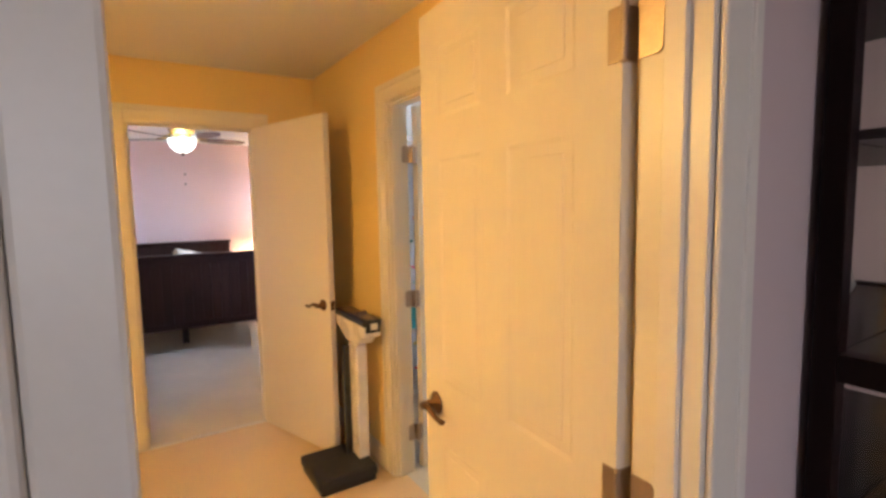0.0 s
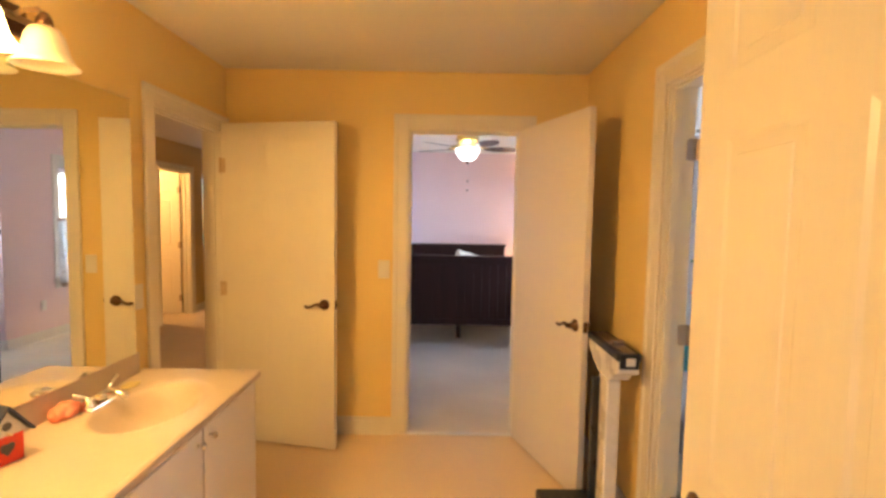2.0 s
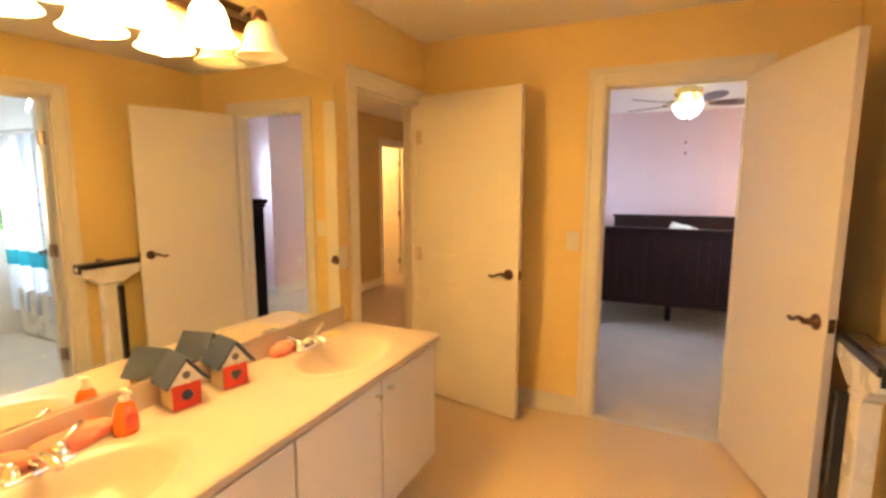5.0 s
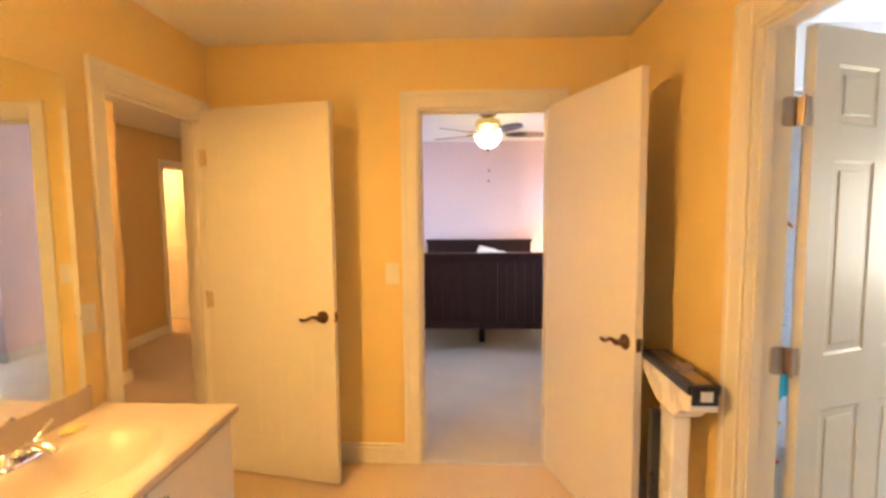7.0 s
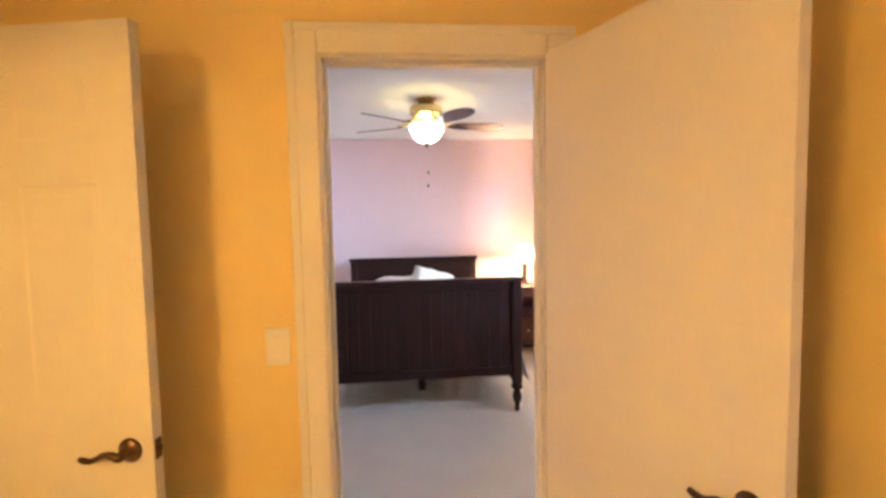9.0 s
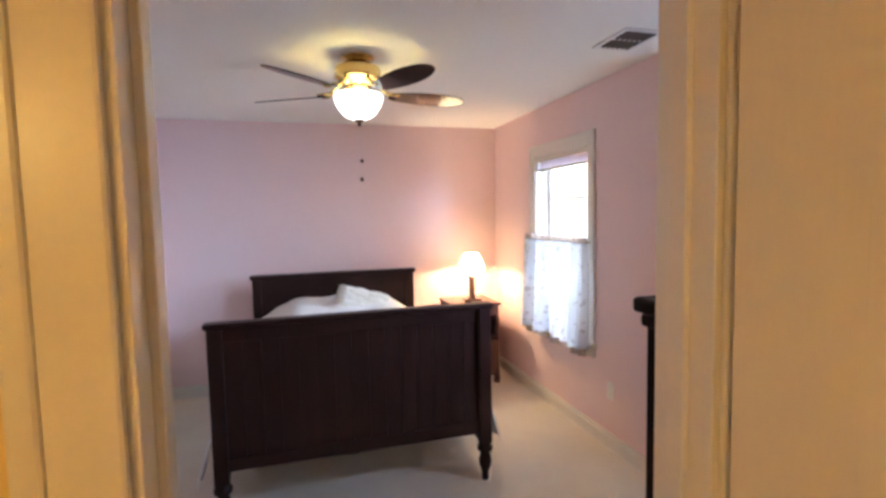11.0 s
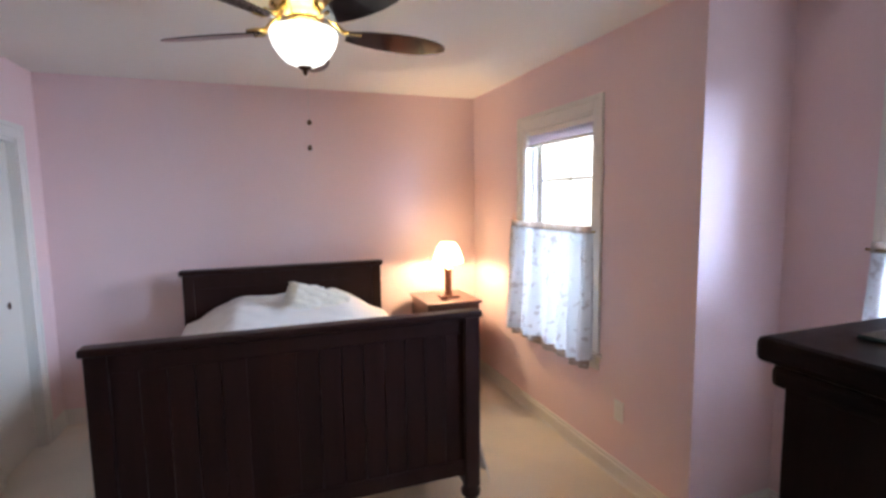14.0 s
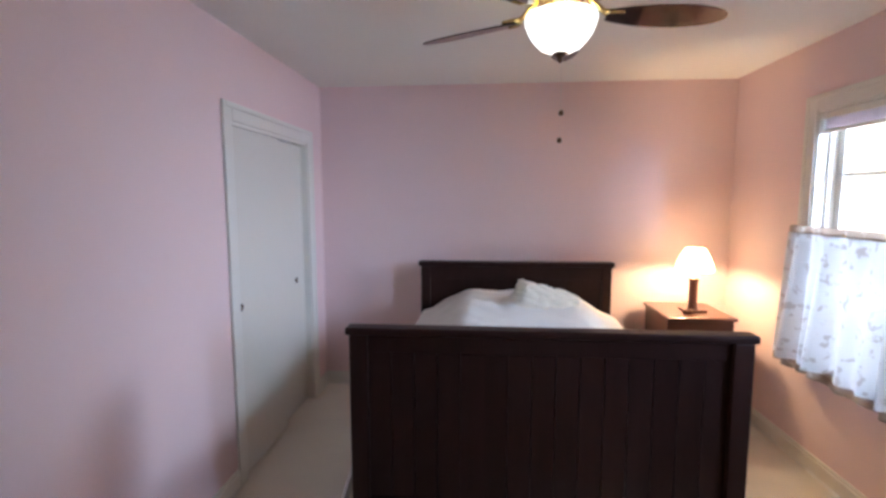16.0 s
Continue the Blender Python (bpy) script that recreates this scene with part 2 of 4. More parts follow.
def tube(points, radius, steps=10):
    """A round bar along points; radius may be a list, one per point."""
    bm = bmesh.new()
    pts = [Vector(p) for p in points]
    rad = radius if isinstance(radius, (list, tuple)) else [radius] * len(pts)
    rings = []
    for i, p in enumerate(pts):
        d = (pts[min(i + 1, len(pts) - 1)] - pts[max(i - 1, 0)]).normalized()
        a = d.orthogonal().normalized() if abs(d.z) > 0.95 else d.cross(Vector((0, 0, 1))).normalized()
        b = d.cross(a)
        rings.append([bm.verts.new(p + rad[i] * (a * math.cos(2 * math.pi * k / steps) + b * math.sin(2 * math.pi * k / steps))) for k in range(steps)])
    for r, s in zip(rings, rings[1:]):
        for k in range(steps):
            bm.faces.new((r[k], r[(k + 1) % steps], s[(k + 1) % steps], s[k]))
    bm.faces.new(rings[0])
    bm.faces.new(rings[-1])
    bmesh.ops.recalc_face_normals(bm, faces=bm.faces)
    return bm


def merge(*bms):
    out = bmesh.new()
    for b in bms:
        me = bpy.data.meshes.new("tmp")
        b.to_mesh(me)
        out.from_mesh(me)
        bpy.data.meshes.remove(me)
        b.free()
    return out


def moved(bm, m):
    bmesh.ops.transform(bm, matrix=m, verts=bm.verts)
    return bm


def part(name, bm, material, parent=None, label="", bevel=0.0, smooth=False):
    me = bpy.data.meshes.new(name)
    bmesh.ops.recalc_face_normals(bm, faces=bm.faces)
    bm.to_mesh(me)
    bm.free()
    me.materials.append(material)
    if smooth:
        for f in me.polygons:
            f.use_smooth = True
    ob = new(name, me)
    ob.parent = parent
    if label:
        tagged(ob, label)
    if bevel:
        mod = ob.modifiers.new("edge", "BEVEL")
        mod.width, mod.segments, mod.limit_method, mod.angle_limit = bevel, 2, "ANGLE", radians(40)
    return ob


def thing(name, label, category, at=(0, 0, 0), rz=0, group="", kind=""):
    ob = new(name)
    ob.matrix_world = pose(*at, 0, 0, rz)
    ob.empty_display_size = 0.1
    return tagged(ob, label, category, group, kind)


def structure(name, bm, material, label, category, bevel=0.0, smooth=False):
    return tagged(part(name, bm, material, None, label, bevel, smooth), label, category, "", "structure")


# ---- setting ----
H = 2.40


def wall_y(bm, y0, y1, x0, x1, openings=(), top=H):
    """Wall along x, with (x0, x1, z0, z1) openings through it."""
    at = x0
    for a, b, z0, z1 in sorted(openings):
        box(bm, at, a, y0, y1, 0, top)
        if z0 > 0:
            box(bm, a, b, y0, y1, 0, z0)
        box(bm, a, b, y0, y1, z1, top)
        at = b
    box(bm, at, x1, y0, y1, 0, top)
    return bm


def wall_x(bm, x0, x1, y0, y1, openings=(), top=H):
    at = y0
    for a, b, z0, z1 in sorted(openings):
        box(bm, x0, x1, at, a, 0, top)
        if z0 > 0:
            box(bm, x0, x1, a, b, 0, z0)
        box(bm, x0, x1, a, b, z1, top)
        at = b
    box(bm, x0, x1, at, y1, 0, top)
    return bm


FAR = (0.325, 1.066, 0, 2.04)
LEFT = (-0.81, -0.055, 0, 2.0)
RIGHT = (-1.90, -1.14, 0, 2.04)
NEAR = (0.232, 1.042, 0, 2.04)
WIN1 = (2.37, 3.16, 0.66, 2.02)
WIN2 = (0.44, 1.21, 0.66, 2.02)
HALLDOOR = (2.98, 3.75, 0, 2.03)
CLOSET = (2.66, 3.74, 0, 1.94)

structure("wall_bath_far", wall_y(bmesh.new(), 0, 0.06, -0.97, 1.60, [FAR]), YELLOW, "warm yellow painted bathroom wall round the bedroom door", "wall")
structure("wall_bath_left", wall_x(bmesh.new(), -0.91, -0.85, -3.03, 0, [LEFT]), YELLOW, "warm yellow painted bathroom wall behind the vanity mirror", "wall")
structure("wall_bath_right", wall_x(bmesh.new(), 1.48, 1.54, -3.03, 0, [RIGHT]), YELLOW, "warm yellow painted bathroom wall beside the tub room", "wall")
structure("wall_bath_near", wall_y(bmesh.new(), -3.03, -2.97, -0.85, 1.48, [NEAR]), YELLOW, "warm yellow painted bathroom wall round the entry door", "wall")
structure("wall_bedroom_near", wall_y(bmesh.new(), 0.06, 0.12, -0.87, 3.05, [FAR]), PINK, "pale pink painted bedroom wall round the bathroom door", "wall")
structure("wall_bedroom_left", wall_x(bmesh.new(), -0.87, -0.75, 0.12, 4.05, [CLOSET]), PINK, "pale pink painted bedroom wall with the closet opening", "wall")
structure("wall_bedroom_back", wall_y(bmesh.new(), 4.05, 4.2, -0.87, 2.53), PINK, "pale pink painted bedroom wall behind the bed", "wall")
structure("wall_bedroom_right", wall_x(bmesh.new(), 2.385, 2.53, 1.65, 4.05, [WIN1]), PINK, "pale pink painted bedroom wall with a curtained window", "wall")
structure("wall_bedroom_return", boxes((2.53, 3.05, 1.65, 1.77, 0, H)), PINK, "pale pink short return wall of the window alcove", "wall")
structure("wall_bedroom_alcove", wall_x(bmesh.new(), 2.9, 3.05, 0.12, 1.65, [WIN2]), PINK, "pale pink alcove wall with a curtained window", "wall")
structure("wall_closet", boxes((-1.5, -1.4, 2.4, 4.2, 0, H), (-1.4, -0.87, 2.4, 2.5, 0, H), (-1.4, -0.87, 4.05, 4.2, 0, H)), BEIGE, "plain closet walls behind the sliding doors", "wall")
structure("wall_hall_bath", wall_x(bmesh.new(), -0.97, -0.91, -3.03, 0, [LEFT]), BEIGE, "tan painted hall wall beside the bathroom door", "wall")
structure("wall_hall_far_side", wall_x(bmesh.new(), -3.15, -3.03, -2.0, 4.1, [HALLDOOR]), BEIGE, "tan painted hall wall with a door", "wall")
structure("wall_hall_corner", boxes((-3.03, -2.35, -2.0, 1.3, 0, H)), BEIGE, "tan painted projecting corner of the hall", "wall", 0.012)
structure("wall_hall_end", wall_y(bmesh.new(), 5.3, 5.42, -4.7, -0.87, [(-3.85, -3.05, 0.85, 2.1)]), BEIGE, "tan painted wall at the end of the hall", "wall")
structure("wall_hall_start", boxes((-3.03, -0.97, -2.1, -2.0, 0, H)), BEIGE, "tan painted wall at the start of the hall", "wall")
structure("wall_hall_bedroom", boxes((-0.93, -0.875, 0.06, 2.4, 0, H), (-0.97, -0.87, 4.2, 5.3, 0, H)), BEIGE, "tan painted hall wall behind the bedroom", "wall")
structure("wall_hall_room", boxes((-4.6, -3.15, 2.5, 2.6, 0, H), (-4.6, -3.15, 4.0, 4.1, 0, H), (-4.7, -4.6, 2.5, 5.3, 0, H)), BEIGE, "tan painted walls of the room off the hall", "wall")
structure("wall_entry_near", wall_y(bmesh.new(), -3.085, -3.03, -3.0, 3.4, [NEAR]), LILAC, "pale mauve painted wall of the first room", "wall")
# Unseen wall; its window opening is assumed, to suit the fill panel.
structure("wall_entry_back", wall_y(bmesh.new(), -7.1, -7.0, -3.0, 3.4, [(-1.1, 0.5, 0.9, 2.2)]), LILAC, "pale mauve wall with an assumed window behind the walker", "wall")
structure("wall_entry_side", boxes((-3.1, -3.0, -7.1, -3.03, 0, H), (3.4, 3.5, -7.1, -3.03, 0, H)), LILAC, "pale mauve side walls of the first room", "wall")
# The opening in the far side wall is assumed, for the added panels.
structure("wall_tub", wall_x(wall_y(boxes((1.60, 3.6, -3.03, -2.93, 0, H)), -0.12, 0, 1.60, 3.6), 3.5, 3.6, -2.93, -0.12, [(-1.2, -0.2, 1.0, 1.75)]), TRIM, "white painted walls of the tub room", "wall")
structure("wall_tub_side", wall_x(bmesh.new(), 1.54, 1.60, -2.93, -0.12, [RIGHT]), TRIM, "white painted tub room wall round its door", "wall")

structure("floor_bath", boxes((-0.91, 1.54, -3.03, 0.03, -0.1, 0)), VINYL, "smooth peach beige bathroom floor", "floor")
structure("floor_bedroom", boxes((-0.87, 3.05, 0.03, 4.2, -0.1, 0.004)), CARPET, "cream cut pile bedroom carpet", "floor")
structure("floor_hall", boxes((-3.15, -0.91, -2.1, 5.42, -0.1, 0.003), (-4.7, -3.15, 2.5, 5.42, -0.1, 0.003), (-0.91, -0.87, 0.06, 5.42, -0.1, 0.003)), HALLCARPET, "tan cut pile hall carpet", "floor")
structure("floor_entry", boxes((-3.1, 3.5, -7.1, -3.03, -0.1, 0.003)), CARPET, "cream cut pile carpet of the first room", "floor")
structure("floor_tub", boxes((1.54, 3.6, -3.03, 0, -0.1, 0.001)), mat("pale_tile", (0.7, 0.68, 0.64), 0.25, vary=0.05, scale=4, grain=60, bump=0.02), "pale glossy tub room floor", "floor")
structure("ceiling_bath", boxes((-0.97, 1.60, -3.03, 0.06, H, H + 0.1)), CEIL, "off-white bathroom ceiling", "ceiling")
structure("ceiling_bedroom", boxes((-0.87, 3.05, 0.06, 4.2, H, H + 0.1)), CEIL, "off-white bedroom ceiling", "ceiling")
structure("ceiling_hall", boxes((-3.15, -0.97, -2.1, 5.42, H, H + 0.1), (-4.7, -3.15, 2.5, 5.42, H, H + 0.1), (-0.97, -0.87, 0.06, 5.42, H, H + 0.1)), CEIL, "off-white hall ceiling", "ceiling")
structure("ceiling_entry", boxes((-3.1, 3.5, -7.1, -3.03, H, H + 0.1)), CEIL, "off-white ceiling of the first room", "ceiling")
structure("ceiling_tub", boxes((1.60, 3.6, -3.03, 0, H, H + 0.1)), CEIL, "off-white tub room ceiling", "ceiling")


def casing(name, axis, plane, out, a, b, top, width, label, z0=0.0, sill=False):
    """Moulded trim round an opening: flat board, raised outer band and inner bead. out: +1 or -1, the way it faces."""
    def bar(bm, u0, u1, z_0, z_1, t):
        p0, p1 = sorted((plane, plane + out * t))
        box(bm, u0, u1, p0, p1, z_0, z_1) if axis == "x" else box(bm, p0, p1, u0, u1, z_0, z_1)
    bm = bmesh.new()
    w = width
    bar(bm, a - w, a + 0.006, z0, top + w, 0.012)
    bar(bm, b - 0.006, b + w, z0, top + w, 0.012)
    bar(bm, a + 0.006, b - 0.006, top - 0.006, top + w, 0.012)
    for o0, o1, t in ((w - 0.028, w + 0.001, 0.017),):
        bar(bm, a - o1, a - o0, z0, top + o1, t)
        bar(bm, b + o0, b + o1, z0, top + o1, t)
        bar(bm, a - o0, b + o0, top + o0, top + o1, t)
    if sill:
        bar(bm, a - w - 0.02, b + w + 0.02, z0 - 0.03, z0, 0.045)
        bar(bm, a - w, b + w, z0 - 0.1, z0 - 0.03, 0.014)
    return structure(name, bm, TRIM, label, "trim", 0.005)


def jamb(axis, p0, p1, a, b, top, stop, label):
    """The lining of a door opening, with its stop."""
    bm = bmesh.new()
    def put(u0, u1, q0, q1, z0, z1):
        box(bm, u0, u1, q0, q1, z0, z1) if axis == "x" else box(bm, q0, q1, u0, u1, z0, z1)
    put(a, a + 0.016, p0 + 0.001, p1 - 0.001, 0, top)
    put(b - 0.016, b, p0 + 0.001, p1 - 0.001, 0, top)
    put(a + 0.016, b - 0.016, p0 + 0.001, p1 - 0.001, top - 0.016, top)
    s0, s1 = stop
    put(a + 0.016, a + 0.027, s0, s1, 0, top - 0.016)
    put(b - 0.027, b - 0.016, s0, s1, 0, top - 0.016)
    put(a + 0.027, b - 0.027, s0, s1, top - 0.027, top - 0.016)
    return structure("door_frame", bm, TRIM, label, "door frame", 0.002)


casing("trim_door_far", "x", 0, -1, *FAR[:2], FAR[3], 0.088, "white moulded casing round the bedroom door")
casing("trim_door_far_bedroom", "x", 0.12, 1, *FAR[:2], FAR[3], 0.088, "white moulded casing on the bedroom side")
casing("trim_door_left", "y", -0.85, 1, *LEFT[:2], LEFT[3], 0.08, "white moulded casing round the hall door")
casing("trim_door_left_hall", "y", -0.97, -1, *LEFT[:2], LEFT[3], 0.08, "white moulded casing on the hall side")
casing("trim_door_right", "y", 1.48, -1, *RIGHT[:2], RIGHT[3], 0.088, "white moulded casing round the tub room door")
casing("trim_door_near", "x", -2.97, 1, *NEAR[:2], NEAR[3], 0.088, "white moulded casing inside the entry door")
casing("trim_door_near_outside", "x", -3.085, -1, *NEAR[:2], NEAR[3], 0.088, "white moulded casing outside the entry door")
structure("trim_door_near_board", boxes((0.15, 0.2, -3.118, -3.1055, 0, 2.14), (0.2, 0.272, -3.124, -3.1055, 0, 2.14), (0.272, 0.326, -3.116, -3.1055, 0, 2.14)), TRIM, "white fluted board beside the entry door", "trim", 0.006)
casing("trim_closet", "y", -0.75, 1, *CLOSET[:2], CLOSET[3], 0.085, "white moulded casing round the closet doors")
casing("trim_hall_door", "y", -3.03, 1, *HALLDOOR[:2], HALLDOOR[3], 0.07, "white casing round the far hall door")
jamb("x", 0.0, 0.12, *FAR[:2], FAR[3], (0.045, 0.08), "white lining of the bedroom doorway")
jamb("y", -0.97, -0.85, *LEFT[:2], LEFT[3], (-0.93, -0.895), "white lining of the hall doorway")
jamb("y", 1.48, 1.60, *RIGHT[:2], RIGHT[3], (1.50, 1.535), "white lining of the tub room doorway")
jamb("x", -3.085, -2.97, *NEAR[:2], NEAR[3], (-3.05, -3.015), "white lining of the entry doorway")
jamb("y", -3.15, -3.03, *HALLDOOR[:2], HALLDOOR[3], (-3.12, -3.09), "white lining of the far hall doorway")


def baseboard(dims, label, h=0.12):
    """Runs of (axis, plane, out, from, to)."""
    bm = bmesh.new()
    for axis, plane, out, a, b in dims:
        for t, z0, z1 in ((0.014, 0, h - 0.022), (0.009, h - 0.022, h), (0.02, 0, 0.012)):
            p0, p1 = sorted((plane, plane + out * t))
            box(bm, a, b, p0, p1, z0, z1) if axis == "x" else box(bm, p0, p1, a, b, z0, z1)
    return structure("baseboard", bm, TRIM, label, "baseboard", 0.002)


baseboard([("x", 0, -1, -0.85, FAR[0] - 0.089), ("x", 0, -1, FAR[1] + 0.089, 1.48), ("y", 1.48, -1, RIGHT[1] + 0.089, 0), ("y", 1.48, -1, -2.97, RIGHT[0] - 0.089)], "white bathroom baseboard")
baseboard([("x", 4.05, -1, -0.75, 2.385), ("y", 2.385, -1, 1.65, 4.05), ("x", 1.65, -1, 2.385, 2.9), ("y", 2.9, -1, 0.12, 1.65), ("y", -0.75, 1, 0.12, CLOSET[0] - 0.086), ("y", -0.75, 1, CLOSET[1] + 0.086, 4.05), ("x", 0.12, 1, FAR[1] + 0.089, 2.9), ("x", 0.12, 1, -0.75, FAR[0] - 0.089)], "white bedroom baseboard", 0.11)
baseboard([("y", -2.35, 1, -2.0, 1.3), ("x", 1.3, 1, -3.03, -2.336), ("y", -3.03, 1, 1.3, 2.909), ("y", -3.03, 1, 3.821, 4.1)], "white hall baseboard", 0.11)
structure("threshold", boxes((FAR[0] + 0.016, FAR[1] - 0.016, -0.012, 0.03, 0, 0.008)), PLASTIC, "thin cream strip between floor and carpet", "threshold", 0.003)


# ---- doors ----
def lever(parent, x, side, z, material=BRONZE):
    """Rosette, neck and scrolled lever on one face of a door. side: +1 or -1 in y."""
    turn = Matrix.Rotation(radians(-90 * side), 4, "X")
    ros = lathe([(0, 0), (0.033, 0), (0.033, 0.004), (0.026, 0.009), (0.014, 0.013), (0.011, 0.05), (0.0, 0.052)], 20, (x, side * 0.0175, z), turn)
    y = side * 0.062
    pts = [(x + 0.012, y, z)] + [(x - 0.014 * i, y + side * 0.004 * math.sin(i * 0.7), z + 0.010 * math.sin(i * 0.75) - 0.0006 * i) for i in range(9)]
    bar = tube(pts, [0.008, 0.011, 0.010, 0.009, 0.008, 0.0075, 0.0075, 0.008, 0.009, 0.007])
    return part("door_handle", merge(ros, bar), material, parent, "aged bronze lever handle", smooth=True)


def moulded_leaf(width, height, t, cols, rows, groove):
    """A door leaf in one piece, with sloped recesses round its panels on both faces."""
    bm = bmesh.new()
    xs = sorted({0, width, *[v for c in cols for v in c]})
    zs = sorted({0, height, *[v for r in rows for v in r]})
    for side in (-1, 1):
        g = [[bm.verts.new((x, side * t, z)) for z in zs] for x in xs]
        sunk = []
        for i in range(len(xs) - 1):
            for k in range(len(zs) - 1):
                f = bm.faces.new((g[i][k], g[i + 1][k], g[i + 1][k + 1], g[i][k + 1])[::-side])
                if (xs[i], xs[i + 1]) in cols and (zs[k], zs[k + 1]) in rows:
                    sunk.append(f)
        bm.normal_update()
        bmesh.ops.inset_individual(bm, faces=sunk, thickness=0.014, depth=-groove)
    for a, b in (((0, 0), (width, 0)), ((width, 0), (width, height)), ((width, height), (0, height)), ((0, height), (0, 0))):
        bm.faces.new([bm.verts.new((p[0], y, p[1])) for p, y in ((a, -t), (b, -t), (b, t), (a, t))])
    return bm


def panel_door(name, label, hinge, angle, width, height=2.02, handle_z=0.91, hinge_side=1, groove=0.0035, gap=0.0, hinges=NICKEL):
    """A six-panel door; the hinge stands at the origin and the leaf runs along +x."""
    d = thing(name, label, "door", (hinge[0], hinge[1], 0.012), angle, kind="structure")
    t, s = 0.0175, 0.105
    cols = [(s, width / 2 - 0.05), (width / 2 + 0.05, width - s)]
    rows = [(0.21, 0.80), (0.985, 1.615), (1.725, height - 0.11)]
    part("leaf", moved(moulded_leaf(width, height, t, cols, rows, groove), Matrix.Translation((gap, 0, 0))), DOORW, d, bevel=0.0015)
    for a, b in cols:
        for z0, z1 in rows:
            part("panel", boxes((a + 0.03 + gap, b - 0.03 + gap, -t + groove * 0.3, t - groove * 0.3, z0 + 0.03, z1 - 0.03)), DOORW, d, bevel=groove * 1.2)
    for side in (1, -1):
        lever(d, width - 0.065, side, handle_z)
    part("latch", boxes((width - 0.001, width + 0.003, -0.0125, 0.0125, handle_z - 0.028, handle_z + 0.028), (width, width + 0.011, -0.006, 0.006, handle_z - 0.008, handle_z + 0.008)), BRONZE, d, "bronze latch plate", 0.002)
    for hz in (0.22, 0.98, 1.76):
        hb = merge(lathe([(0, -0.048), (0.004, -0.048), (0.0065, -0.044), (0.0065, 0.044), (0.004, 0.048), (0, 0.05)], 12, (-0.006, hinge_side * 0.021, hz)),
                   boxes((-0.004, -0.001, -0.016, 0.018, hz - 0.044, hz + 0.044), (-0.002, 0.03, hinge_side * 0.0172 - 0.002, hinge_side * 0.0172 + 0.002, hz - 0.044, hz + 0.044)))
        part("hinge", hb, hinges, d, bevel=0.001)
    return d


def ang(a, b):
    return math.degrees(math.atan2(b[1] - a[1], b[0] - a[0]))


panel_door("door_1", "white six-panel bedroom door standing open, bronze lever", (1.062, -0.03), ang((1.062, -0.03), (1.302, -0.764)), 0.755, groove=0.0006)
panel_door("door_2", "white six-panel hall door folded back against the yellow wall", (-0.838, -0.085), ang((-0.838, -0.085), (-0.087, -0.24)), 0.765, hinge_side=-1, groove=0.0012, hinges=PALEHINGE)
tub_door = panel_door("door_3", "white six-panel tub room door standing open inward", (1.612, -1.158), 22, 0.70, hinge_side=-1, groove=0.005, gap=0.042)
entry_door = panel_door("door_4", "white six-panel entry door standing open into the bathroom", (1.032, -2.945), ang((1.032, -2.945), (1.078, -2.22)), 0.725, hinge_side=1, groove=0.003)


def hinge_plate(w, h, r, thick):
    """A thin upright plate in the x-z plane with its outer corners rounded."""
    bm = bmesh.new()
    rim = [(0, -h), (w - r, -h)] + [(w - r + r * math.sin(a * 0.3927), -h + r - r * math.cos(a * 0.3927)) for a in range(1, 5)]
    rim += [(w - r + r * math.cos(a * 0.3927), h - r + r * math.sin(a * 0.3927)) for a in range(0, 4)] + [(w - r, h), (0, h)]
    f = bm.faces.new([bm.verts.new((x, 0, z)) for x, z in rim])
    up = bmesh.ops.extrude_face_region(bm, geom=[f])
    bmesh.ops.translate(bm, verts=[v for v in up["geom"] if isinstance(v, bmesh.types.BMVert)], vec=(0, thick, 0))
    bmesh.ops.recalc_face_normals(bm, faces=bm.faces[:])
    return bm


for d, spot in ((tub_door, (1.606, RIGHT[1] - 0.0162, 180)), (entry_door, (NEAR[1] - 0.0195, -2.968, -90))):
    for hz in (0.232, 0.992, 1.772):
        m = d.matrix_world.inverted() @ pose(spot[0], spot[1], hz, 0, 0, spot[2])
        part("jamb_hinge_leaf", moved(hinge_plate(0.042, 0.045, 0.012, 0.003), m), NICKEL, d, "satin nickel hinge leaf on the jamb")
panel_door("door_5", "white panel door standing open in the far hall doorway", (-3.165, 3.725), 184, 0.72)


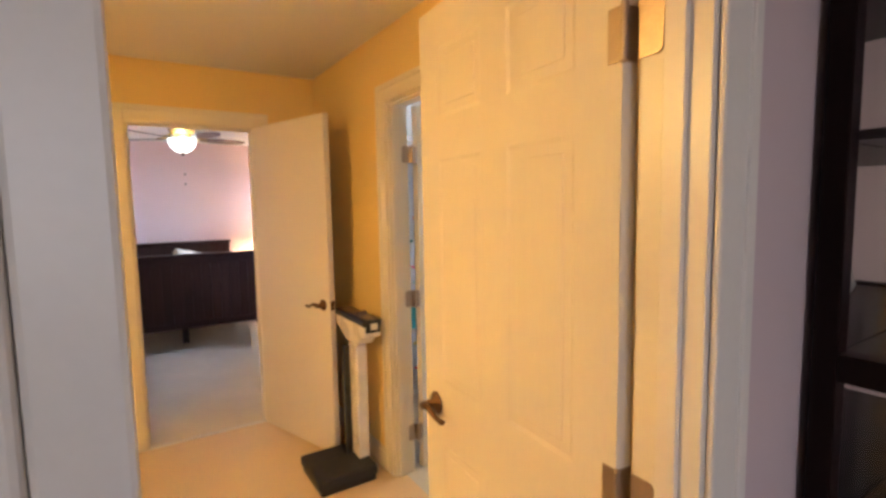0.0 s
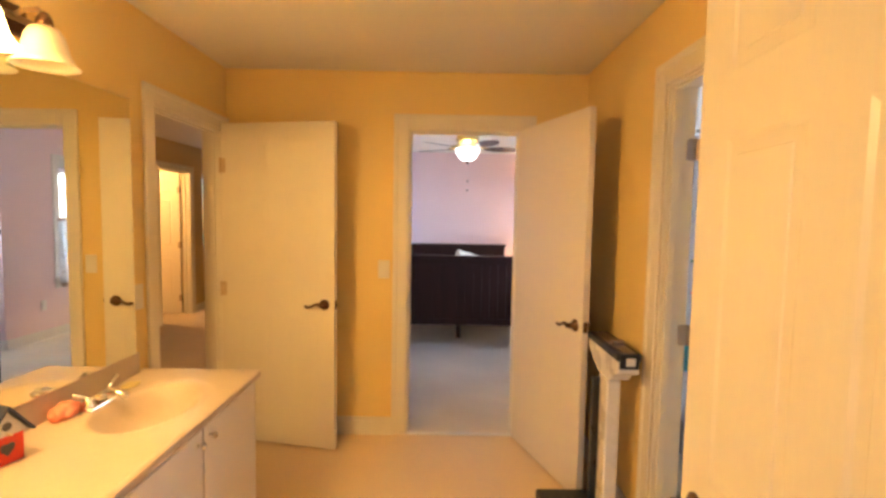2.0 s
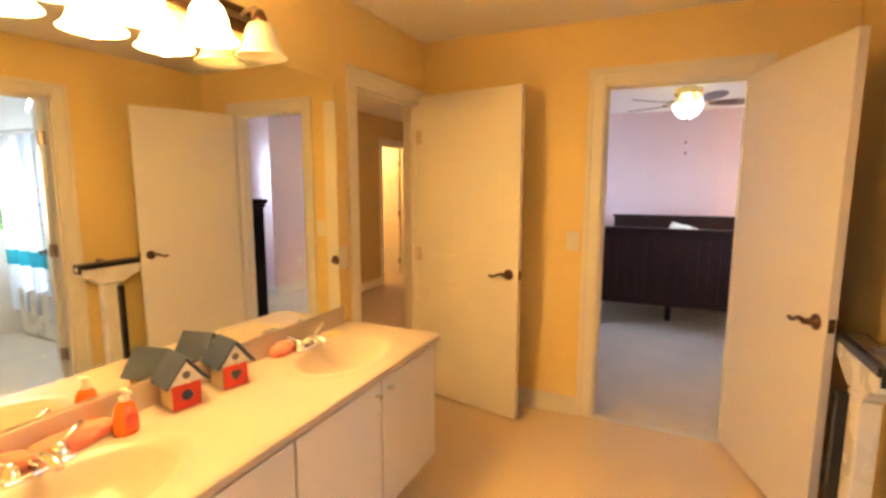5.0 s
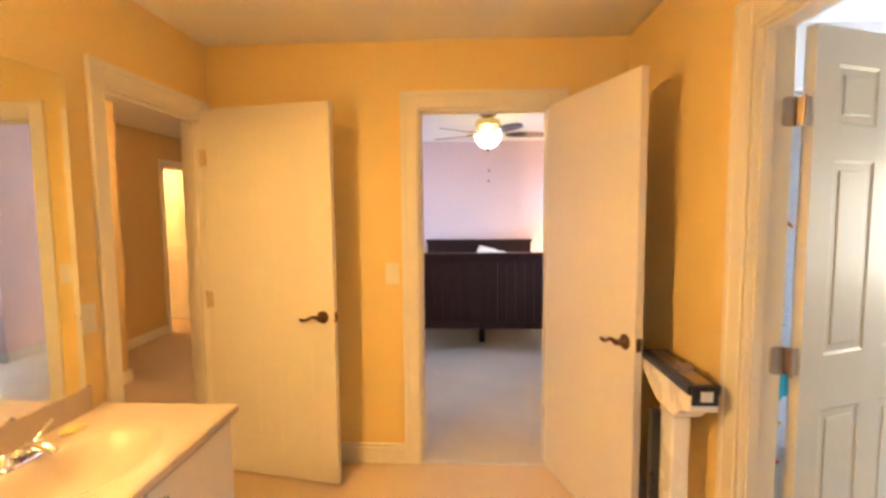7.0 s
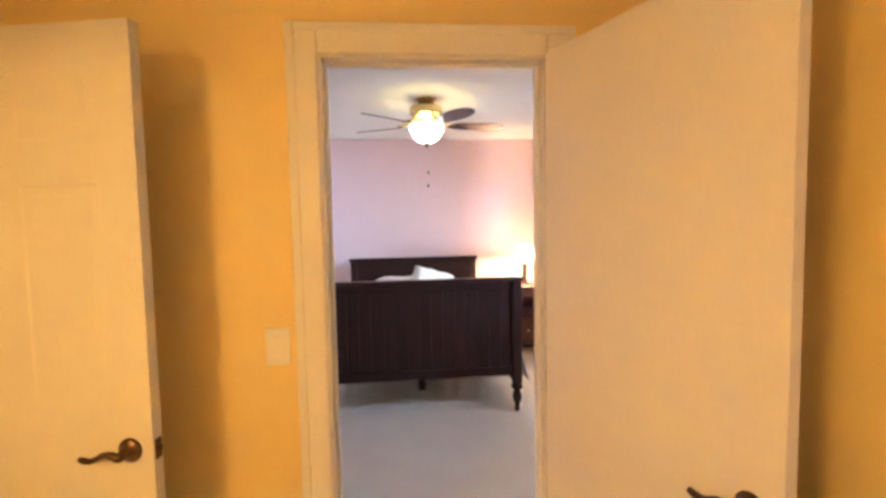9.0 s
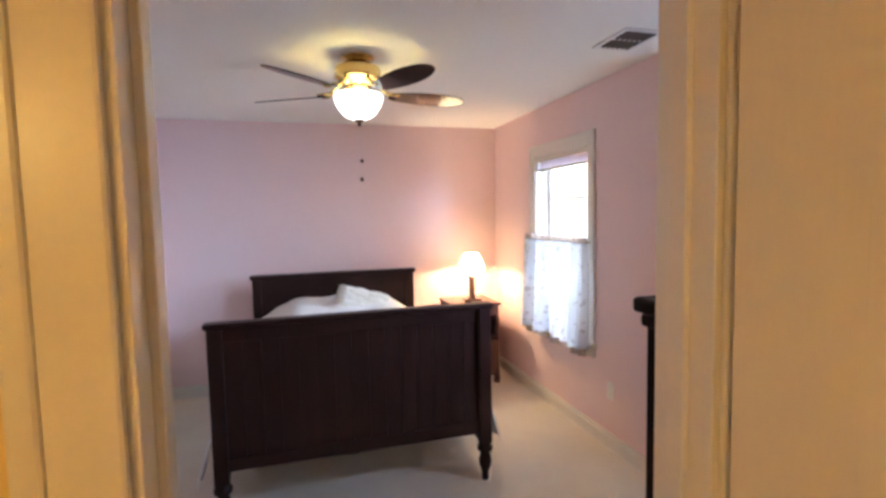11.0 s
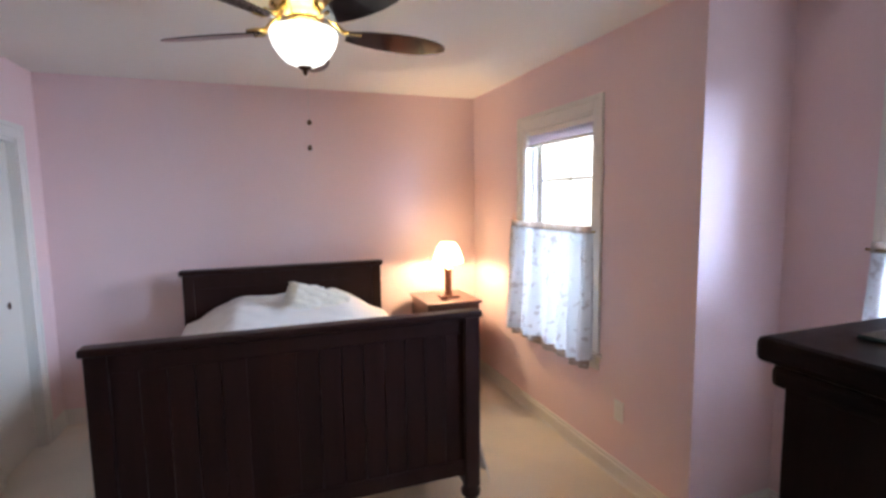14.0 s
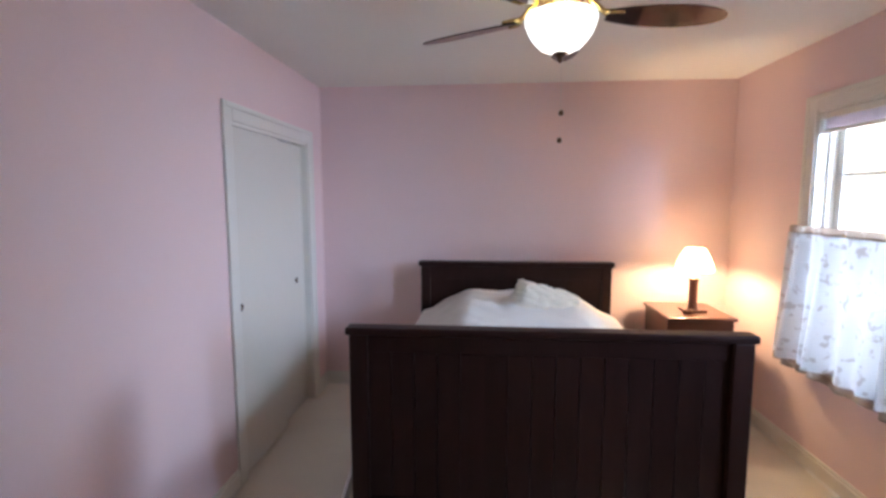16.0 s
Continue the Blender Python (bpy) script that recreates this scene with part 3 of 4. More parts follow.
# ---- windows ----
def window(name, plane, a, b, z0, z1, label):
    """A double-hung window in a wall that faces -x inside; plane is the inner wall face."""
    w = thing(name, label, "window", (plane, (a + b) / 2, z0), kind="structure")
    half, h = (b - a) / 2, z1 - z0
    fr = bmesh.new()
    box(fr, 0.0, 0.15, -half - 0.003, -half + 0.018, 0, h)
    box(fr, 0.0, 0.15, half - 0.018, half + 0.003, 0, h)
    box(fr, 0.0, 0.15, -half, half, h - 0.018, h + 0.003)
    box(fr, 0.0, 0.16, -half, half, -0.003, 0.02)
    for s in (-1, 1):
        box(fr, 0.06, 0.075, s * (half - 0.018), s * (half - 0.032), 0, h)
    part("window_frame", fr, TRIM, w, bevel=0.003)
    for k, (s0, s1, x) in enumerate(((0.02, h / 2 + 0.02, 0.078), (h / 2 - 0.02, h - 0.018, 0.112))):
        sash = bmesh.new()
        i = half - 0.02
        box(sash, x, x + 0.03, -i, -i + 0.045, s0, s1)
        box(sash, x, x + 0.03, i - 0.045, i, s0, s1)
        box(sash, x, x + 0.03, -i, i, s0, s0 + 0.045)
        box(sash, x, x + 0.03, -i, i, s1 - 0.045, s1)
        so = part("sash", sash, TRIM, w, bevel=0.003)
        mid = (s0 + s1) / 2
        mu = bmesh.new()
        box(mu, x + 0.006, x + 0.024, -i + 0.04, i - 0.04, mid - 0.009, mid + 0.009)
        box(mu, x + 0.006, x + 0.024, -0.009, 0.009, s0 + 0.04, s1 - 0.04)
        part("muntin", mu, TRIM, so)
        g = part("pane", boxes((x + 0.013, x + 0.017, -i + 0.04, i - 0.04, s0 + 0.04, s1 - 0.04)), GLASS, so, "clear glass")
        g.visible_shadow = False
    return w


window("window_1", 2.385, *WIN1, "white double-hung window with grilles beside the bed")
window("window_2", 2.9, *WIN2, "white double-hung window with grilles in the alcove")
casing("trim_window_1", "y", 2.385, -1, *WIN1[:2], WIN1[3], 0.08, "white moulded window casing", WIN1[2], True)
casing("trim_window_2", "y", 2.9, -1, *WIN2[:2], WIN2[3], 0.08, "white moulded window casing", WIN2[2], True)
w3 = window("window_3", -2.2, -3.85, -3.05, 0.85, 2.1, "white double-hung window at the end of the hall")
w3.matrix_world = pose(-3.45, 5.3, 0.85, 0, 0, 90)


def pleated_shade(x, a, b, top, drop, label):
    s = thing("window_shade", label, "window shade", (x, (a + b) / 2, top))
    hw = (b - a) / 2
    part("headrail", boxes((-0.018, 0.018, -hw, hw, -0.035, 0)), TRIM, s, "white headrail", 0.003)
    bm = bmesh.new()
    rows = 14
    prev = None
    for i in range(rows + 1):
        z = -0.035 - (drop - 0.05) * i / rows
        dx = 0.010 if i % 2 else -0.010
        cur = [bm.verts.new((dx, -hw + 0.004, z)), bm.verts.new((dx, hw - 0.004, z))]
        if prev:
            bm.faces.new((prev[0], prev[1], cur[1], cur[0]))
        prev = cur
    bmesh.ops.solidify(bm, geom=bm.faces[:], thickness=0.0015)
    part("pleats", bm, SHADEFAB, s)
    part("bottom_rail", boxes((-0.012, 0.012, -hw + 0.002, hw - 0.002, -drop, -drop + 0.018)), TRIM, s, bevel=0.003)
    return s


pleated_shade(2.415, WIN1[0] + 0.02, WIN1[1] - 0.02, 2.0, 0.11, "dusty pink pleated shade drawn up in a window")
pleated_shade(2.93, WIN2[0] + 0.02, WIN2[1] - 0.02, 2.0, 0.12, "dusty pink pleated shade drawn up in the alcove window")


def cafe_curtain(x, a, b, top, hem, seed, label):
    c = thing("cafe_curtain", label, "curtain", (x, (a + b) / 2, hem))
    hw, h = (b - a) / 2, top - hem
    part("rod", tube([(0.0, -hw - 0.02, h - 0.02), (0.0, hw + 0.02, h - 0.02)], 0.006), BRASS, c, "slim brass rod", smooth=True)
    rnd = random.Random(seed)
    ph = [rnd.uniform(0, 6.28) for _ in range(4)]

    def sheet(z0, z1, rows, amp, cols=120):
        bm = bmesh.new()
        grid = []
        for j in range(rows + 1):
            v = z0 + (z1 - z0) * j / rows
            low = 1 - v / h
            row = []
            for i in range(cols + 1):
                u = i / cols
                f = math.sin(u * 43 + ph[0] + 1.5 * math.sin(u * 9 + ph[1])) * 0.55 + math.sin(u * 24 + ph[2] + low * 0.8) * 0.45
                wide = hw * (1 + 0.06 * low)
                row.append(bm.verts.new((-0.012 - amp * (0.35 + 0.65 * low) * f - 0.03 * low, -wide + 2 * wide * u, v + 0.006 * math.sin(u * 20 + ph[3]) * low)))
            grid.append(row)
        for r, s in zip(grid, grid[1:]):
            for i in range(cols):
                bm.faces.new((r[i], r[i + 1], s[i + 1], s[i]))
        bmesh.ops.solidify(bm, geom=bm.faces[:], thickness=0.0008)
        return bm

    part("cloth", sheet(0.035, h - 0.03, 14, 0.07), CURTAIN, c, "sheer white cotton with small sprigs", smooth=True)
    part("heading", sheet(h - 0.032, h + 0.012, 3, 0.026), HEADER, c, "tan gathered heading", smooth=True)
    part("hem_ruffle", sheet(-0.01, 0.037, 3, 0.028), HEADER, c, "tan ruffled hem", smooth=True)
    return c


cafe_curtain(2.335, 2.31, 3.22, 1.37, 0.585, 1, "sheer white cafe curtain with tan ruffles on a window")
cafe_curtain(2.85, 0.38, 1.27, 1.345, 0.585, 2, "sheer white cafe curtain with tan ruffles on the alcove window")


# ---- bathroom ----
van = thing("vanity_cabinet", "white two-basin vanity cabinet with flat doors", "cabinet", (-0.85, -0.94, 0))
part("body", boxes((0.002, 0.52, -2.02, 0.0, 0.09, 0.60), (0.50, 0.52, -2.02, 0.0, 0.60, 0.70), (0.002, 0.50, -0.02, 0.0, 0.60, 0.70), (0.002, 0.50, -2.02, -2.0, 0.60, 0.70), (0.002, 0.46, -2.02, 0.0, 0, 0.09)), CABWHITE, van, bevel=0.002)
for k in range(4):
    y1 = -0.012 - k * 0.502
    dr = part("cabinet_door", boxes((0.522, 0.54, y1 - 0.492, y1, 0.11, 0.685)), CABWHITE, van, bevel=0.004)
    ky = y1 - 0.45 if k % 2 == 0 else y1 - 0.04
    part("knob", lathe([(0, 0), (0.006, 0), (0.005, 0.012), (0.013, 0.018), (0.014, 0.024), (0.009, 0.03), (0, 0.031)], 16, (0.54, ky, 0.64), Matrix.Rotation(radians(90), 4, "Y")), CHROME, dr, "round bright knob", smooth=True)

# counter with two moulded basins
top = thing("counter", "cream cultured marble counter with two moulded basins", "counter", (-0.85, -0.914, 0.70))
BAS = [(0.30, -0.46), (0.30, -1.50)]
bm = bmesh.new()
nx, ny = 46, 150
W, L = 0.552, 2.05
grid = []
for i in range(nx + 1):
    row = []
    for j in range(ny + 1):
        x, y = 0.003 + (W - 0.003) * i / nx, -L * j / ny
        z = 0.035
        for cx, cy in BAS:
            r = math.hypot((x - cx) / 0.165, (y - cy) / 0.235)
            if r < 1:
                z -= 0.105 * (1 - r ** 2.6)
            elif r < 1.25:
                z += 0.004 * math.sin((r - 1) / 0.25 * math.pi)
        if i == nx or j == 0:
            z -= 0.006
        row.append(bm.verts.new((x, y, z)))
    grid.append(row)
for i in range(nx):
    for j in range(ny):
        bm.faces.new((grid[i][j], grid[i + 1][j], grid[i + 1][j + 1], grid[i][j + 1]))
part("basin_top", bm, MARBLE, top, smooth=True)
part("edge", boxes((W - 0.02, W + 0.002, -L, 0.002, 0.0, 0.029), (0.003, W - 0.02, -0.02, 0.002, 0.0, 0.029)), MARBLE, top, bevel=0.005)
part("backsplash", boxes((0.001, 0.022, -L, -0.07, 0.03, 0.13)), MARBLE, top, bevel=0.005)
for cx, cy in BAS:
    part("drain", lathe([(0, 0), (0.02, 0), (0.022, 0.003), (0.014, 0.004), (0.012, 0.002), (0, 0.002)], 20, (cx, cy, -0.068)), CHROME, top, "chrome drain ring", smooth=True)

mg = moved(boxes((-0.003, 0.003, -0.95, 0.96, 0.835, 1.965)), Matrix.Translation((-0.832, -1.99, 0)) @ Matrix.Rotation(radians(-0.9), 4, "Z"))
mir = tagged(part("mirror", mg, MIRROR, None, bevel=0.002), "large frameless wall mirror above the vanity", "mirror")


def outlet(at, rz, label):
    """A duplex outlet plate that faces +x before it is turned."""
    o = thing("wall_outlet", label, "outlet", at, rz, group="wall outlets")
    part("plate", boxes((0, 0.006, -0.036, 0.036, -0.058, 0.058)), PLASTIC, o, bevel=0.003)
    for dz in (-0.022, 0.022):
        part("socket", lathe([(0, 0), (0.016, 0), (0.016, 0.002), (0, 0.002)], 16, (0.006, 0, dz), Matrix.Rotation(radians(90), 4, "Y")), TRIM, o)


outlet((-0.85, -0.955, 1.08), 0, "white outlet plate on the yellow wall beside the mirror")
outlet((2.385, 2.12, 0.39), 180, "white outlet plate on the pink wall under the window")
outlet((-2.35, 0.94, 0.29), 0, "white outlet plate on the tan hall wall")
structure("strike_plate", boxes((FAR[0] + 0.016, FAR[0] + 0.0185, 0.084, 0.112, 0.86, 0.93)), BRONZE, "small bronze strike plate on the door jamb", "strike plate", 0.001)


def faucet(cy):
    f = thing("faucet", "chrome two-handle faucet behind a basin", "faucet", (-0.745, cy, 0.735), group="vanity faucets")
    part("base_plate", boxes((-0.028, 0.028, -0.08, 0.08, 0, 0.014)), CHROME, f, bevel=0.008)
    part("spout", tube([(0, 0, 0.01), (0.006, 0, 0.034), (0.03, 0, 0.05), (0.065, 0, 0.052), (0.095, 0, 0.044), (0.108, 0, 0.032)], [0.02, 0.018, 0.016, 0.014, 0.013, 0.012], 14), CHROME, f, smooth=True)
    for s in (-1, 1):
        part("handle", merge(lathe([(0.024, 0.012), (0.023, 0.026), (0.017, 0.04), (0.012, 0.05), (0, 0.053)], 18, (0, s * 0.055, 0)), tube([(0, s * 0.055, 0.046), (-0.004, s * 0.08, 0.06), (-0.008, s * 0.118, 0.08)], [0.008, 0.006, 0.008], 10)), CHROME, f, smooth=True)
    return f


faucet(-0.914 - 0.46)
faucet(-0.914 - 1.50)


def lump(name, label, category, at, size, material, seed, kind=""):
    bm = bmesh.new()
    bmesh.ops.create_icosphere(bm, subdivisions=4, radius=1)
    for v in bm.verts:
        n = noise.noise(v.co * 2.2 + Vector((seed, 0, 0)))
        v.co *= 1 + 0.22 * n
        v.co = Vector((v.co.x * size[0], v.co.y * size[1], max(v.co.z, -0.6) * size[2]))
    low = min(v.co.z for v in bm.verts)
    for v in bm.verts:
        v.co.z -= low
    ob = part(name, bm, material, None, smooth=True)
    ob.matrix_world = Matrix.Translation(at)
    return tagged(ob, label, category)


for k, (fy, sy) in enumerate(((-1.49, 0.05), (-2.31, 0.10), (-2.46, 0.05))):
    lump("soap_dish", "coral pink shell-shaped soap lying behind a faucet", "soap", (-0.785, fy, 0.735), (0.036, sy * 1.15, 0.036), PINKCLOTH, 3.1 * k)


lump("soap_bar", "thin pale yellow soap bar lying beside a basin", "soap", (-0.755, -1.17, 0.737), (0.03, 0.045, 0.008), mat("yellow_soap", (0.68, 0.57, 0.24), 0.45, vary=0.08, scale=30, bump=0.05), 6.2)


def birdhouse(at, rz, hole, label):
    b = thing("birdhouse", label, "birdhouse", at, rz, group="birdhouses on the counter")
    w, d, h = 0.115, 0.10, 0.085
    part("box", boxes((-d / 2, d / 2, -w / 2 + 0.014, w / 2 - 0.014, 0, h)), CLEARWOOD, b, bevel=0.002)
    part("front_board", boxes((d / 2, d / 2 + 0.007, -w / 2 + 0.012, w / 2 - 0.012, 0, h)), RED, b, "red painted front board", 0.002)
    bm = bmesh.new()
    v = [bm.verts.new(p) for p in ((d / 2 + 0.008, -w / 2, h), (d / 2 + 0.008, w / 2, h), (d / 2 + 0.008, 0, h + 0.075))]
    u = [bm.verts.new((-d / 2, p.co.y, p.co.z)) for p in v]
    bm.faces.new(v), bm.faces.new(u[::-1])
    for i in range(3):
        bm.faces.new((v[i], u[i], u[(i + 1) % 3], v[(i + 1) % 3]))
    part("gable", bm, WHITEWOOD, b, "white painted gable")
    for s in (-1, 1):
        slope = math.degrees(math.atan2(0.075, w / 2))
        r = boxes((-d / 2 - 0.014, d / 2 + 0.022, -0.008, 0.108, 0, 0.008))
        m = Matrix.Translation((0, 0, h + 0.080)) @ Matrix.Rotation(radians(-slope), 4, "X")
        moved(r, m)
        if s < 0:
            moved(r, Matrix.Diagonal((1, -1, 1, 1)))
        part("roof_board", r, SLATE, b, "grey painted roof board", 0.002)
    # Thin dark disc laid on the gable; nothing is cut.
    part("dark_disc", lathe([(0, 0), (0.013, 0), (0.013, 0.0015), (0, 0.0015)], 20, (d / 2 + 0.008, 0, h + 0.028), Matrix.Rotation(radians(90), 4, "Y")), DARKGREY, b, "dark round disc on the gable")
    if hole == "heart":
        bm = merge(*[lathe([(0, 0), (0.011, 0), (0.011, 0.002), (0, 0.002)], 16, (d / 2 + 0.0065, dy, 0.052), Matrix.Rotation(radians(90), 4, "Y")) for dy in (-0.009, 0.009)],
                   moved(boxes((-0.001, 0.001, -0.0125, 0.0125, -0.0125, 0.0125)), Matrix.Translation((d / 2 + 0.0075, 0, 0.042)) @ Matrix.Rotation(radians(45), 4, "X")))
        part("heart", bm, DARKGREY, b, "dark flat heart on the front board")
    else:
        part("button", lathe([(0, 0), (0.018, 0), (0.016, 0.006), (0, 0.007)], 20, (d / 2 + 0.006, 0, 0.045), Matrix.Rotation(radians(90), 4, "Y")), SLATE, b, "grey round button")
    part("perch", tube([(d / 2, 0, h + 0.006), (d / 2 + 0.028, 0, h + 0.006)], 0.003, 8), CLEARWOOD, b)
    return b


birdhouse((-0.765, -1.99, 0.735), -14, "button", "red and white birdhouse with grey roof and round button")
birdhouse((-0.755, -1.80, 0.735), -14, "heart", "red and white birdhouse with grey roof and dark heart")

sb = thing("soap_bottle", "orange liquid soap pump bottle on the counter", "bottle", (-0.735, -2.19, 0.735))
part("bottle", lathe([(0, 0), (0.036, 0), (0.04, 0.008), (0.038, 0.05), (0.031, 0.092), (0.02, 0.108), (0.012, 0.113), (0, 0.113)], 24, (0, 0, 0), Matrix.Diagonal((0.75, 0.9, 0.9, 1))), ORANGE, sb, "clear bottle of orange soap", smooth=True)
part("label", boxes((0.0285, 0.0305, -0.018, 0.018, 0.02, 0.065)), mat("red_label", (0.75, 0.08, 0.03), 0.4, vary=0.2, scale=60, bump=0.0), sb, "red printed label")
part("pump", merge(lathe([(0.014, 0.099), (0.014, 0.112), (0.006, 0.114), (0.005, 0.126), (0.012, 0.128), (0.011, 0.136), (0, 0.137)], 16), tube([(0, 0, 0.131), (0.035, 0, 0.129)], 0.005, 8)), PLASTIC, sb, "white pump", smooth=True)

# light bar over the mirror
bar = thing("vanity_light", "four-lamp brushed nickel light bar with bell glass shades", "wall lamp", (-0.85, -1.945, 2.09))
part("back_plate", boxes((0, 0.022, -0.42, 0.42, -0.05, 0.05)), BRONZE, bar, bevel=0.012)
part("rail", tube([(0.035, -0.45, 0.0), (0.035, 0.45, 0.0)], 0.011, 12), NICKEL, bar, smooth=True)
for k in range(4):
    y = 0.345 - 0.23 * k
    arm = part("arm", tube([(0.03, y, 0), (0.075, y, 0.02), (0.115, y, 0.022), (0.132, y, 0.0)], 0.008, 10), NICKEL, bar, smooth=True)
    part("socket_cup", lathe([(0, 0.018), (0.012, 0.016), (0.022, -0.004), (0.026, -0.034), (0.0, -0.034)], 20, (0.134, y, -0.005)), BRONZE, arm, smooth=True)
    lit = k > 0
    prof = [(0.02, -0.026), (0.04, -0.034), (0.053, -0.055), (0.06, -0.085), (0.067, -0.112), (0.08, -0.137), (0.094, -0.15), (0.091, -0.152), (0.077, -0.14), (0.063, -0.113), (0.056, -0.085), (0.049, -0.057), (0.037, -0.038), (0.019, -0.03)]
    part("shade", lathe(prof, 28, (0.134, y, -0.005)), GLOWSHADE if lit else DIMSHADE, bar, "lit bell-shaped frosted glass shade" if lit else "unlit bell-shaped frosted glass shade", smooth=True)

sw = thing("light_switch", "white rocker switch plate on the yellow wall", "switch", (0.178, 0, 1.12))
part("plate", boxes((-0.038, 0.038, -0.006, 0, -0.06, 0.06)), PLASTIC, sw, bevel=0.003)
part("rocker", boxes((-0.017, 0.017, -0.010, -0.006, -0.034, 0.034)), PLASTIC, sw, bevel=0.003)

# upright scale
sc = thing("floor_scale", "upright floor scale with black platform and white column", "scale", (1.225, -0.95, 0))
part("platform", boxes((-0.165, 0.165, -0.17, 0.17, 0.035, 0.09)), RUBBER, sc, "black ribbed platform", 0.012)
part("base", boxes((-0.155, 0.155, -0.16, 0.16, 0.0, 0.036)), BLACKPL, sc, bevel=0.004)
part("column", boxes((0.10, 0.165, -0.065, 0.055, 0.09, 0.74)), ENAMEL, sc, "white enamelled column", 0.008)
# Narrow black upright strip overlapping one corner of the column.
part("column_strip", boxes((0.066, 0.11, 0.03, 0.065, 0.09, 0.72)), BLACKPL, sc, "narrow black upright strip beside the column", 0.004)
bm = bmesh.new()
pr = [(-0.19, 0.812), (-0.19, 0.865), (0.235, 0.865), (0.235, 0.82), (0.08, 0.745), (-0.075, 0.745), (-0.12, 0.785)]
f0 = [bm.verts.new((0.10, y, z)) for y, z in pr]
f1 = [bm.verts.new((0.195, y, z)) for y, z in pr]
bm.faces.new(f0), bm.faces.new(f1[::-1])
for i in range(len(pr)):
    j = (i + 1) % len(pr)
    bm.faces.new((f0[i], f1[i], f1[j], f0[j]))
part("beam_housing", bm, ENAMEL, sc, "white flared beam housing", 0.006)
part("beam_cover", boxes((0.095, 0.2, -0.192, 0.238, 0.866, 0.9)), BLACKPL, sc, "black beam cover", 0.006)
part("end_cap", boxes((0.105, 0.19, -0.2, -0.188, 0.835, 0.9)), BLACKPL, sc, bevel=0.003)
part("beam", boxes((0.12, 0.175, -0.18, 0.2, 0.9, 0.905)), NICKEL, sc, "graduated metal beam")
part("poise", boxes((0.122, 0.173, -0.06, -0.025, 0.903, 0.925)), NICKEL, sc, "sliding metal weight", 0.003)
part("end_window", boxes((0.13, 0.17, -0.203, -0.2, 0.85, 0.885)), PLASTIC, sc, "pale end window", 0.002)

# ---- tub room behind the open door ----
tub = thing("shower_curtain", "white shower curtain with teal and coloured fish print", "curtain", (2.25, -0.70, 0.25))
bm = bmesh.new()
rows = []
for j in range(2):
    rows.append([bm.verts.new((-0.55 + 1.7 * i / 90, 0.03 * math.sin(i * 0.55) + 0.012 * math.sin(i * 1.3), 1.65 * j)) for i in range(91)])
for i in range(90):
    bm.faces.new((rows[0][i], rows[0][i + 1], rows[1][i + 1], rows[1][i]))
bmesh.ops.solidify(bm, geom=bm.faces[:], thickness=0.001)
part("cloth", bm, SHOWER, tub, smooth=True)
part("rod", tube([(-0.65, 0, 1.68), (1.25, 0, 1.68)], 0.012), CHROME, tub, smooth=True)
inks = {"teal": TEAL, "red": cloth("red_print", (0.7, 0.05, 0.05)), "orange": cloth("orange_print", (0.85, 0.35, 0.05)), "green": cloth("green_print", (0.02, 0.25, 0.22)), "yellow": cloth("yellow_print", (0.8, 0.6, 0.05)), "pink": cloth("pink_print", (0.85, 0.12, 0.25)), "aqua": cloth("aqua_print", (0.4, 0.65, 0.62))}
dash = lathe([(0, 0), (1, 0), (1, 0.0012), (0, 0.0012)], 12, (0, 0, 0), Matrix.Rotation(radians(90), 4, "X"))
rnd = random.Random(5)
for z, ink, lean, half in ((1.41, "orange", 35, (0.024, 0.007)), (1.27, "green", 0, (0.022, 0.008)), (1.11, "pink", 35, (0.024, 0.006)), (1.01, "aqua", 0, (0.018, 0.007)), (0.6, "yellow", 0, (0.022, 0.009)), (0.44, "red", 0, (0.022, 0.008))):
    for k in range(15):
        u = -0.5 + 0.105 * k + rnd.uniform(-0.012, 0.012)
        i = (u + 0.55) * 90 / 1.7
        at = (u, 0.03 * math.sin(i * 0.55) + 0.012 * math.sin(i * 1.3) - 0.006, z - 0.25 + rnd.uniform(-0.008, 0.008))
        m = Matrix.Translation(at) @ Matrix.Rotation(radians(lean + rnd.uniform(-6, 6)), 4, "Y") @ Matrix.Diagonal((half[0], 1, half[1], 1))
        part("fish_print", moved(dash.copy(), m), inks[ink], tub, "small %s printed fish" % ink)
dash.free()
bm = bmesh.new()
for k in range(90):
    pts = []
    for q in (k, k + 1):
        pts.append((-0.55 + 1.7 * q / 90, 0.03 * math.sin(q * 0.55) + 0.012 * math.sin(q * 1.3) - 0.004))
    bm.faces.new([bm.verts.new((x, y, z)) for (x, y), z in ((pts[0], 0.445), (pts[1], 0.445), (pts[1], 0.59), (pts[0], 0.59))])
part("teal_band", bm, TEAL, tub, "teal printed band")
tb = thing("bathtub", "white enamelled bathtub behind the shower curtain", "bathtub", (2.5, -0.42, 0))
part("tub", boxes((-0.85, 0.85, -0.29, 0.29, 0, 0.48)), ENAMEL, tb, bevel=0.04)

